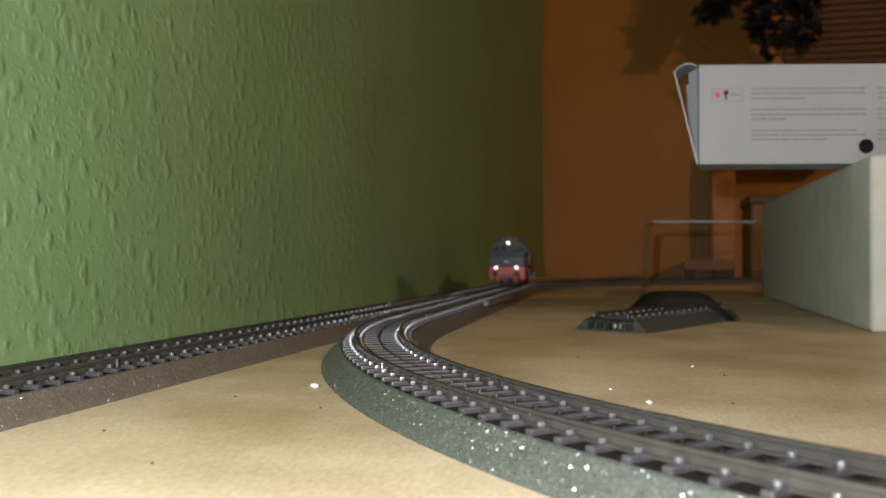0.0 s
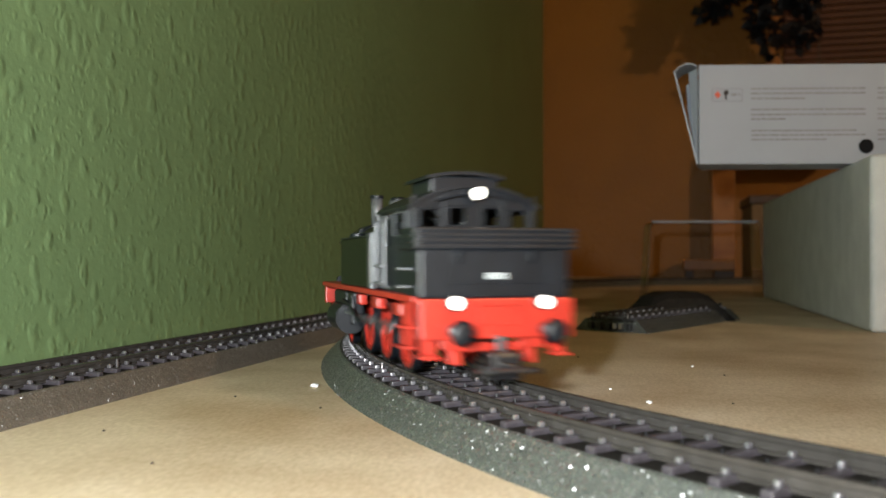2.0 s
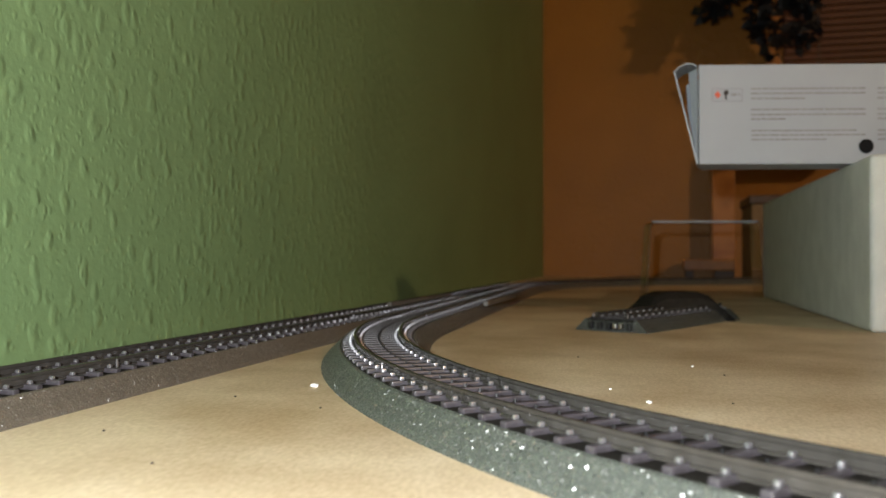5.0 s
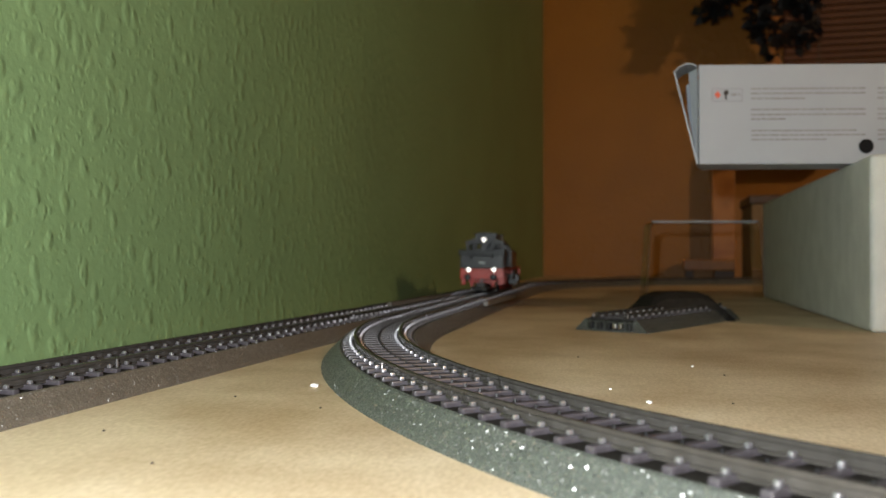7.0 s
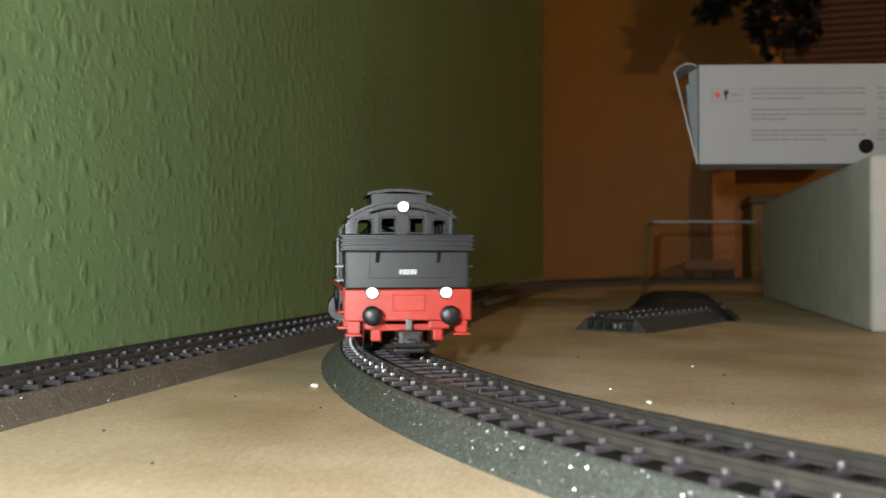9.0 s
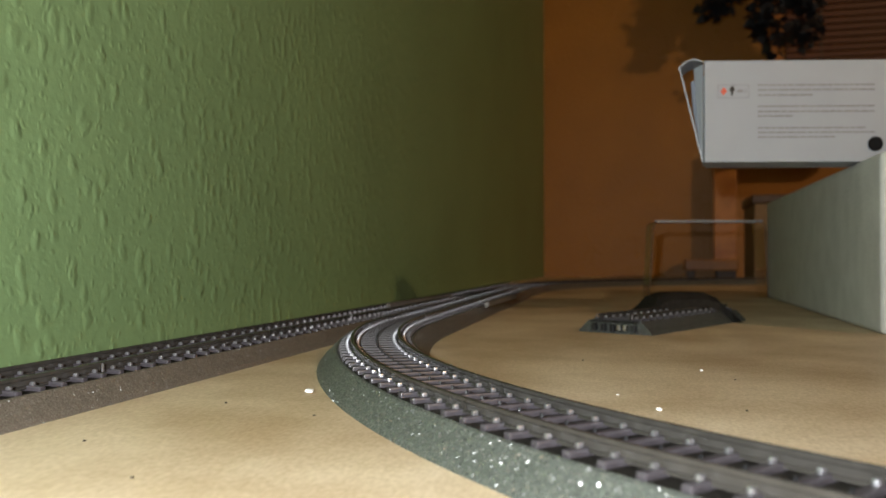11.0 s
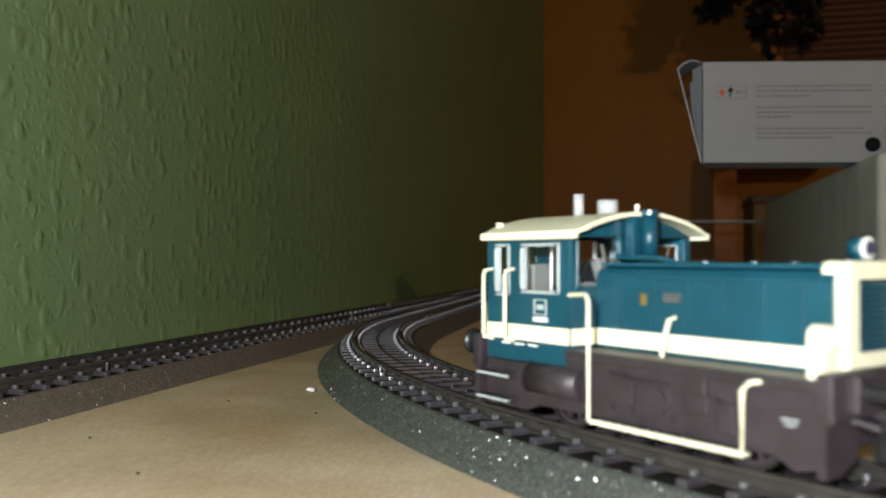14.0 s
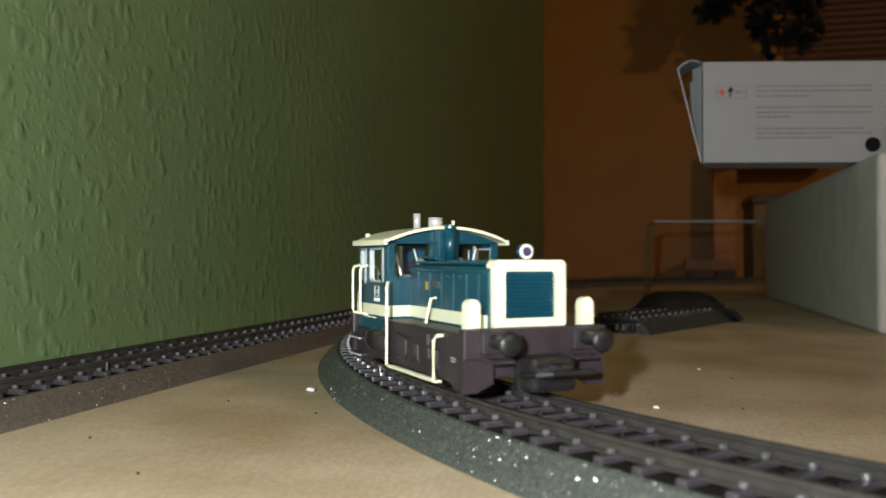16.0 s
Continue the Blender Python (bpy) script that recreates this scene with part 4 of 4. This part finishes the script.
def blue_engine():
    """A short hood diesel shunter, hood to +y, built from the rail head up."""
    e = empty("diesel_locomotive")
    part("chassis", box((0.0230, 0.0620, 0.0080), (0, -0.0075, 0.0088), 0.0005), FRAME, e, "umber grey chassis block")
    part("running_board", box((0.0318, 0.0420, 0.0014), (0, 0.0035, 0.0131), 0.0003), FRAME, e)
    for way, y in ((1, 0.0250), (-1, -0.0400)):
        beam = part("buffer_beam", box((0.0318, 0.0022, 0.0058), (0, y, 0.0118), 0.0004), FRAME, e, "umber grey buffer beam")
        for x in (0.0100, -0.0100):
            bf = buffer(e, x, y + way * 0.0090, 0.0124, 0.0024, BLACK, way, 0.0080)
            part("buffer_block", box((0.0052, 0.0020, 0.0044), (x, y + way * 0.0014, 0.0122), 0.0004), FRAME, bf)
        coupler(e, y + way * 0.0058, way, 0.0062)
        part("coupler_box", box((0.0098, 0.0078, 0.0066), (0, y + way * 0.0034, 0.0062), 0.0012), BLACK, e)
        for x in (-1, 1):
            part("end_plate", prism([(0.0, 0.0130), (0.0066, 0.0130), (0.0066, 0.0042), (0.0030, 0.0026), (0.0, 0.0026)] if x < 0 else
                                    [(0.0, 0.0130), (-0.0066, 0.0130), (-0.0066, 0.0042), (-0.0030, 0.0026), (0.0, 0.0026)], 0.0012, "y", (x * 0.0158, y - way * 0.0003, 0)), FRAME, e)
            part("end_step", pipe([(x * 0.0065, y + way * 0.0012, 0.0092), (x * 0.0068, y + way * 0.004, 0.0086), (x * 0.0115, y + way * 0.004, 0.0086), (x * 0.0120, y + way * 0.0012, 0.0092)], 0.0004), FRAME, e)
            part("brake_hose", pipe([(x * 0.0048, y + way * 0.001, 0.0095), (x * 0.0050, y + way * 0.003, 0.0070), (x * 0.0046, y + way * 0.0022, 0.0030)], 0.0005), BLACK, e)
    for x in (-1, 1):
        part("side_frame", prism([(-0.0375, 0.0106), (-0.0178, 0.0106), (-0.0178, 0.0126), (0.0246, 0.0126), (0.0246, 0.0035), (0.0210, 0.0028), (0.0185, 0.0042), (-0.0240, 0.0042), (-0.0270, 0.0030), (-0.0375, 0.0030)],
                                 0.0014, "x", (x * 0.0146, 0, 0)), FRAME, e, "umber grey side frame")
        part("air_tank", rod(0.0026, 0.0125, (x * 0.0142, -0.0205, 0.0084), "y", n=22), FRAME, e, "", True)
        for y, z, sy, sz in ((-0.006, 0.0088, 0.0045, 0.004), (0.0005, 0.0080, 0.0050, 0.0050), (0.0070, 0.0090, 0.0040, 0.0034), (0.0115, 0.0076, 0.0030, 0.0040)):
            part("axle_gear", box((0.0010, sy, sz), (x * 0.0152, y, z), 0.0004), FRAME, e)
        part("axle_cap", rod(0.0020, 0.0008, (x * 0.0157, 0.0005, 0.0080), "x", n=16), FRAME, e)
        part("data_mark", box((0.0002, 0.0022, 0.0002), (x * 0.01540, 0.0205, 0.0088)), LOCO_PALE, e, "small white data marking")
        part("data_mark", box((0.0002, 0.0015, 0.0002), (x * 0.01540, 0.0205, 0.0082)), LOCO_PALE, e, "small white data marking")
        part("brake_pipe", pipe([(x * 0.0156, -0.0085, 0.0112), (x * 0.0158, -0.0030, 0.0106), (x * 0.0158, 0.0040, 0.0108), (x * 0.0156, 0.0105, 0.0098)], 0.0003), FRAME, e)
        part("sand_box", box((0.0012, 0.0060, 0.0028), (x * 0.0154, 0.0060, 0.0112), 0.0004), FRAME, e)
        for y in (-0.0080, -0.0040, 0.0030, 0.0100, 0.0140):
            part("bolt", rod(0.0004, 0.0006, (x * 0.0155, y, 0.0062), "x", n=8), FRAME, e)
        for y in (-0.0268, -0.0142):
            part("tank_strap", rod(0.0028, 0.0006, (x * 0.0142, y, 0.0084), "y", n=22), FRAME, e)
        # steps at the cab corner
        well = part("step_well", box((0.0020, 0.0075, 0.0090), (x * 0.0136, -0.0340, 0.0075), 0.0003), BLACK, e)
        for z in (0.0042, 0.0083):
            part("tread", box((0.0026, 0.0085, 0.0008), (x * 0.0156, -0.0340, z), 0.0002), FRAME, well)
            part("tread_edge", box((0.0005, 0.0084, 0.0004), (x * 0.0171, -0.0340, z), 0.0001), LOCO_PALE, well, "pale step edge")
        # cream rails
        part("hand_rail", pipe([(x * 0.0146, -0.0178, 0.0222), (x * 0.0156, -0.0136, 0.0225), (x * 0.0166, -0.0120, 0.0224), (x * 0.0172, -0.0110, 0.0214), (x * 0.0172, -0.0110, 0.0040),
                                (x * 0.0172, 0.0152, 0.0040), (x * 0.0172, 0.0152, 0.0118), (x * 0.0168, 0.0160, 0.0128), (x * 0.0152, 0.0172, 0.0130)], 0.00034), CREAM, e, "cream wire step rail")
        part("foot_board", box((0.0018, 0.0262, 0.0005), (x * 0.0162, 0.0020, 0.0037), 0.0002), CREAM, e, "cream edged foot board")
        part("grab_handle", pipe([(x * 0.0092, -0.0016, 0.0194), (x * 0.0104, -0.0016, 0.0192), (x * 0.0112, -0.0022, 0.0150), (x * 0.0116, -0.0020, 0.0130), (x * 0.0118, -0.0004, 0.0126)], 0.00036), CREAM, e, "cream grab handle")
        # lamp turrets at the hood end
        for way, y in ((1, 0.0230), (-1, -0.0392)):
            o = [(0.0015, 0.0138), (0.0015, 0.0187)] + [(0.0015 * math.cos(a * math.pi / 8), 0.0187 + 0.0015 * math.sin(a * math.pi / 8)) for a in range(1, 8)] + [(-0.0015, 0.0187), (-0.0015, 0.0138)]
            tur = part("lamp_turret", prism(o, 0.0020, "y", (x * 0.0128, y, 0)), CREAM, e, "cream lamp housing")
            part("lens", rod(0.0011, 0.0008, (x * 0.0128, y + way * 0.0012, 0.0184), "y", n=20), LAMP_OFF, tur, "pale pink lamp lens")
    # cab
    cw, z0 = 0.0285, 0.0108
    SIDE = [(-0.0078, -0.0043, 0.0110, 0.0194), (-0.0010, 0.0080, 0.0116, 0.0194)]
    cab = part("cab", punched(0.0204, 0.0210, 0.0008, SIDE, m=pose(cw / 2, -0.0281, z0, 0, 0, 90)), TEAL, e, "ocean blue cab with a cream roof")
    part("side_wall", punched(0.0204, 0.0210, 0.0008, SIDE, m=pose(-cw / 2, -0.0281, z0, 0, 0, 90)), TEAL, cab)
    arch = arc_outline(cw / 2, 0.0316, 0.0348)
    front_holes = [(-0.0130, -0.0034, 0.0124, 0.0209), (0.0034, 0.0130, 0.0124, 0.0209)]
    for y in (-0.0179, -0.0383):
        part("end_wall", punched(cw, 0.0210, 0.0008, front_holes, m=pose(0, y, z0)), TEAL, cab)
        part("gable", prism(arch + [(-cw / 2, 0.0314), (cw / 2, 0.0314)], 0.0008, "y", (0, y, 0)), TEAL, cab)
        for a, b, c, d in front_holes:
            part("window_rim", frame_ring(a, b, c + z0, d + z0, 0.0006, 0.0010, at=(0, y, 0)), TEAL, cab)
            window_corners(cab, TEAL, (a, b, c, d), z0, 0.0018, 0.0010, (0, y, 0), "y")
            part("window_pane", box((b - a, 0.0002, d - c), ((a + b) / 2, y, z0 + (c + d) / 2)), GLASS, cab).visible_shadow = False
    for x in (-1, 1):
        for a, b, c, d in SIDE:
            part("window_rim", frame_ring(a, b, c + z0, d + z0, 0.0005, 0.0014, at=(x * cw / 2, -0.0281, 0), axis="x"), LOCO_PALE, cab, "light grey window rim")
            window_corners(cab, TEAL, (a, b, c, d), z0, 0.0010, 0.0016, (x * cw / 2, -0.0281, 0), "x")
            part("window_pane", box((0.0002, b - a, d - c), (x * cw / 2, -0.0281 + (a + b) / 2, z0 + (c + d) / 2)), GLASS, cab).visible_shadow = False
        part("cream_band", box((0.0004, 0.0207, 0.0026), (x * (cw / 2 + 0.00055), -0.0281, 0.0156)), CREAM, cab, "cream waist band")
        part("emblem_bar", box((0.0002, 0.0016, 0.0008), (x * (cw / 2 + 0.00045), -0.0244, 0.0200)), LOCO_PALE, cab, "pale emblem mark")
        part("emblem", frame_ring(-0.0014, 0.0014, 0.0188, 0.0212, 0.00022, 0.0003, at=(x * (cw / 2 + 0.0005), -0.0244, 0), axis="x"), LOCO_PALE, cab, "pale emblem outline")
        for k in range(5):
            part("number_bar", box((0.0002, 0.0005, 0.0008), (x * (cw / 2 + 0.0005), -0.0258 + k * 0.0007, 0.0180)), PLATE_WHITE, cab)
        for k in range(3):
            part("text_bar", box((0.0002, 0.0022, 0.0003), (x * (cw / 2 + 0.0005), -0.0330 + k * 0.0034, 0.0136)), PLATE_WHITE, cab)
        for y in (-0.0370, -0.0312):
            part("door_rail", pipe([(x * 0.0145, y, 0.0262), (x * 0.0164, y, 0.0258), (x * 0.0166, y, 0.0250), (x * 0.0166, y, 0.0152), (x * 0.0164, y, 0.0144), (x * 0.0146, y, 0.0140)], 0.00034), CREAM, cab, "cream door rail")
        part("wiper", pipe([(x * 0.0062, -0.0172, 0.0240), (x * 0.0082, -0.0170, 0.0302)], 0.00028), BRIGHT, cab)
        part("front_band", box((0.0066, 0.0004, 0.0026), (x * 0.01115, -0.01725, 0.0156)), CREAM, cab)
    part("rear_band", box((0.0288, 0.0004, 0.0026), (0, -0.0387, 0.0156)), CREAM, cab)
    # teal exhaust column between hood and roof
    part("exhaust_column", rod(0.0013, 0.0075, (0, -0.0142, 0.0312), n=18), TEAL, cab, "", True)
    part("column_box", box((0.0052, 0.0020, 0.0072), (0, -0.0162, 0.0312), 0.0004), TEAL, cab)
    part("exhaust_cap", rod(0.0014, 0.0008, (0, -0.0142, 0.0354), n=18), TEAL, cab)
    outer, inner = arc_outline(0.0160, 0.0322, 0.0356, 18), arc_outline(0.0158, 0.0315, 0.0349, 18)
    roof = part("roof", prism(outer + inner[::-1], 0.0236, "y", (0, -0.0266, 0), bevel=0.0003), CREAM, e, "cream curved cab roof")
    for x in (-1, 1):
        part("gutter", box((0.0010, 0.0236, 0.0014), (x * 0.0159, -0.0266, 0.0317), 0.0004), CREAM, roof)
        part("roof_lug", box((0.0012, 0.0012, 0.0010), (x * 0.0125, -0.0375, 0.0338), 0.0003), CREAM, roof)
    part("horn", rod(0.0009, 0.0040, (0.0030, -0.0275, 0.0371), n=18), PALE_METAL, roof, "bright metal roof pipe", True)
    part("vent", rod(0.0018, 0.0024, (-0.0005, -0.0240, 0.0368), n=22), PALE_METAL, roof, "bright round roof vent", True)
    part("aerial", rod(0.0004, 0.0020, (-0.0035, -0.0200, 0.0362), n=10), CREAM, roof)
    # inside the cab
    # bright rods added to give the reflective panes their pale streaks
    for x, y in ((0.0100, -0.0330), (0.0060, -0.0310), (-0.0060, -0.0325), (0.0112, -0.0225), (-0.0105, -0.0225)):
        part("streak_rod", rod(0.0005, 0.0150, (x, y, 0.0235), n=10), BRIGHT, e)
    part("instrument_panel", box((0.0120, 0.0020, 0.0036), (0, -0.0205, 0.0262), 0.0005, turn=(20, 0, 0)), CAB_GREY, e)
    part("control_desk", box((0.0180, 0.0060, 0.0100), (0, -0.0235, 0.0190), 0.0008), CAB_GREY, e, "grey control desk inside the cab")
    for x, y in ((0.0070, -0.0300), (-0.0070, -0.0300)):
        part("seat", box((0.0050, 0.0050, 0.0012), (x, y, 0.0205), 0.0004), CAB_GREY, e)
        part("seat_back", box((0.0050, 0.0012, 0.0062), (x, y - 0.0025, 0.0240), 0.0005), CAB_GREY, e)
    part("hand_wheel", rod(0.0024, 0.0006, (0.0050, -0.0225, 0.0255), "y", n=18), BLACK, e)
    part("lever", pipe([(0.0085, -0.0240, 0.0235), (0.0095, -0.0255, 0.0295)], 0.0004), BRIGHT, e)
    # hood
    hood_o = [(0.0087, 0.0138), (0.0087, 0.0250), (0.0080, 0.0262), (0.0066, 0.0268), (-0.0066, 0.0268), (-0.0080, 0.0262), (-0.0087, 0.0250), (-0.0087, 0.0138)]
    hood = part("hood", prism(hood_o, 0.0396, "y", (0, 0.0022, 0)), TEAL, e, "ocean blue engine hood")
    for x in (-1, 1):
        part("cream_band", box((0.0004, 0.0392, 0.0026), (x * 0.0089, 0.0021, 0.0156)), CREAM, hood, "cream waist band")
        for y in (-0.0125, -0.0060, 0.0002, 0.0064, 0.0126, 0.0180):
            part("door_seam", box((0.0004, 0.0003, 0.0082), (x * 0.0088, y, 0.0212), 0.0001), TEAL, hood)
        part("ledge", box((0.0012, 0.0380, 0.0007), (x * 0.0086, 0.0018, 0.0252), 0.0002), TEAL, hood)
        part("maker_plate", box((0.0003, 0.0030, 0.0014), (x * 0.0089, -0.0024, 0.0222)), LOCO_GREY, hood)
        part("flash_mark", box((0.0003, 0.0008, 0.0018), (x * 0.0089, -0.0078, 0.0218)), BRASS, hood)
    for y in (0.0010, 0.0090, 0.0150):
        part("lifting_eye", rod(0.0006, 0.0009, (0.0055, y, 0.0271), n=10), TEAL, hood)
    for x in (-1, 1):
        part("hood_gutter", box((0.0010, 0.0385, 0.0006), (x * 0.0072, 0.0018, 0.0270), 0.0002), TEAL, hood)
        part("hinge", box((0.0006, 0.0012, 0.0006), (x * 0.0089, 0.0035, 0.0240), 0.0001), TEAL, hood)
        part("hinge", box((0.0006, 0.0012, 0.0006), (x * 0.0089, 0.0095, 0.0240), 0.0001), TEAL, hood)
    part("hood_pipe", pipe([(0.0070, -0.0150, 0.0282), (0.0074, -0.0060, 0.0280), (0.0060, -0.0040, 0.0274)], 0.0004), TEAL, hood)
    part("top_hatch", box((0.0100, 0.0080, 0.0008), (0, -0.0085, 0.0271), 0.0003), TEAL, hood)
    def rounded(w, z0, z1, r):
        out = []
        for cx, cz, a0 in ((w - r, z1 - r, 0), (-w + r, z1 - r, 90), (-w + r, z0 + r, 180), (w - r, z0 + r, 270)):
            out += [(cx + r * math.cos(radians(a0 + k * 22.5)), cz + r * math.sin(radians(a0 + k * 22.5))) for k in range(5)]
        return out
    rim, hole = rounded(0.0081, 0.0138, 0.0277, 0.0012), rounded(0.0057, 0.0163, 0.0254, 0.0003)
    bm = bmesh.new()
    rings = [[bm.verts.new((x, y, z)) for x, z in o] for o, y in ((rim, 0.0203), (rim, 0.0234), (rounded(0.0079, 0.0140, 0.0275, 0.0011), 0.0237), (hole, 0.0237), (hole, 0.0203))]
    for a, b in zip(rings, rings[1:] + rings[:1]):
        for k in range(20):
            bm.faces.new((a[k], a[(k + 1) % 20], b[(k + 1) % 20], b[k]))
    nose = part("nose", bm, CREAM, e, "cream radiator surround")
    part("grille_back", box((0.0118, 0.0008, 0.0096), (0, 0.0211, 0.0208)), BLACK, nose)
    for k in range(12):
        part("slat", box((0.0116, 0.0011, 0.00036), (0, 0.0224, 0.01672 + k * 0.00074), turn=(-42, 0, 0)), TEAL, nose)
    hl = part("headlight", rod(0.0014, 0.0018, (0.0, 0.0206, 0.0293), "y", n=26), TEAL, e, "round headlight on the hood", True)
    part("headlight_ring", rod(0.00145, 0.0004, (0.0, 0.0217, 0.0293), "y", n=26), PLATE_WHITE, hl)
    part("lens", rod(0.00095, 0.0005, (0.0, 0.0219, 0.0293), "y", n=22), LAMP_GLASS, hl)
    part("headlight_foot", box((0.0022, 0.0024, 0.0014), (0.0, 0.0204, 0.0273), 0.0003), TEAL, hl)
    wheels = []
    for x in (0.0082, -0.0082):
        for y in (-0.0225, 0.0110):
            wheels.append((wheel(e, "wheel", 0.0054, x, y, FRAME, 9), 0.0054))
    e.scale = (0.98, 0.98, 0.98)
    return tagged(e, "ocean blue and cream model diesel shunter with umber frame", "locomotive"), wheels, []


# ---- what moves ----
STEAM, STEAM_WHEELS, STEAM_RODS = black_engine()
DIESEL, DIESEL_WHEELS, _ = blue_engine()
# seconds, and metres round the loop
STEAM_RUN = ((0, -0.434), (0.4, -0.321), (0.8, -0.203), (1.0, -0.140), (1.2, -0.072), (1.5, 0.0236), (1.7, 0.0851), (1.8, 0.1190), (1.9, 0.1500), (2.0, 0.1840),
             (2.1, 0.2120), (2.2, 0.2470), (2.3, 0.2755), (2.4, 0.3110), (2.5, 0.3385), (2.6, 0.3735), (2.7, 0.4100), (2.9, 0.4950), (3.3, 0.72), (3.8, 0.99), (4.3, 1.27), (4.8, 1.58), (5.2, 1.92),
             (5.6, 2.27), (5.9, 2.50), (6.1, 2.6350), (6.3, 2.7150), (6.5, 2.7880), (6.8, 2.8820), (7.0, 2.9330), (7.2, 2.9860), (7.6, 3.0970), (8.0, 3.1860),
             (8.2, 3.2300), (8.4, 3.2610), (8.6, 3.2950), (8.8, 3.3240), (9.0, 3.3550), (9.1, 3.3690), (9.2, 3.3880), (9.5, 3.4700), (9.9, 3.64), (10.4, 3.9),
             (11.0, 4.2), (11.5, 4.4), (12.0, 4.48), (16, 4.48))
DIESEL_RUN = ((0, 0.70), (10.8, 0.70), (11.4, 0.46), (11.7, 0.385), (12.0, 0.3636), (12.2, 0.3560), (12.5, 0.3455), (13.0, 0.3290), (13.5, 0.3125), (14.0, 0.2950), (14.5, 0.2790), (15.0, 0.2612), (15.5, 0.2452), (16, 0.2268))


def far_along(run, t):
    for (t0, s0), (t1, s1) in zip(run, run[1:]):
        if t <= t1:
            return s0 + (s1 - s0) * (t - t0) / (t1 - t0)
    return run[-1][1]


def turn_wheels(run, wheels, rods, crank=0.0042):
    """Roll the wheels with the way run, a row for each tick; a wheel never turns past 80 degrees from row to row."""
    ticks = [k / FPS for k in range(0, 16 * FPS + 1)]
    way = [far_along(run, t) for t in ticks]
    for r in sorted({r for _, r in wheels}):
        angle, rows = 0.0, []
        for k, t in enumerate(ticks):
            if k:
                angle -= max(-80, min(80, math.degrees((way[k] - way[k - 1]) / r)))
            still = 0 < k < len(ticks) - 1 and way[k - 1] == way[k] == way[k + 1]
            if not still:
                rows.append((t, angle))
        for w, wr in wheels:
            if wr == r:
                at = w.location.copy()
                walk(w, [(t, pose(*at, a, 0, 0)) for t, a in rows])
        if r == max(r for _, r in wheels):
            for ob, x in rods:
                off = 0 if x > 0 else 90
                walk(ob, [(t, pose(x, 0.0030 - crank * math.sin(radians(a + off)), r + crank * math.cos(radians(a + off)))) for t, a in rows])


def motions():
    walk(STEAM, [(t, on_line(loop, s, 0.06)) for t, s in STEAM_RUN])
    walk(DIESEL, [(t, on_line(siding, s, 0.04)) for t, s in DIESEL_RUN])
    turn_wheels(STEAM_RUN, STEAM_WHEELS, STEAM_RODS)
    turn_wheels(DIESEL_RUN, DIESEL_WHEELS, [])


motions()
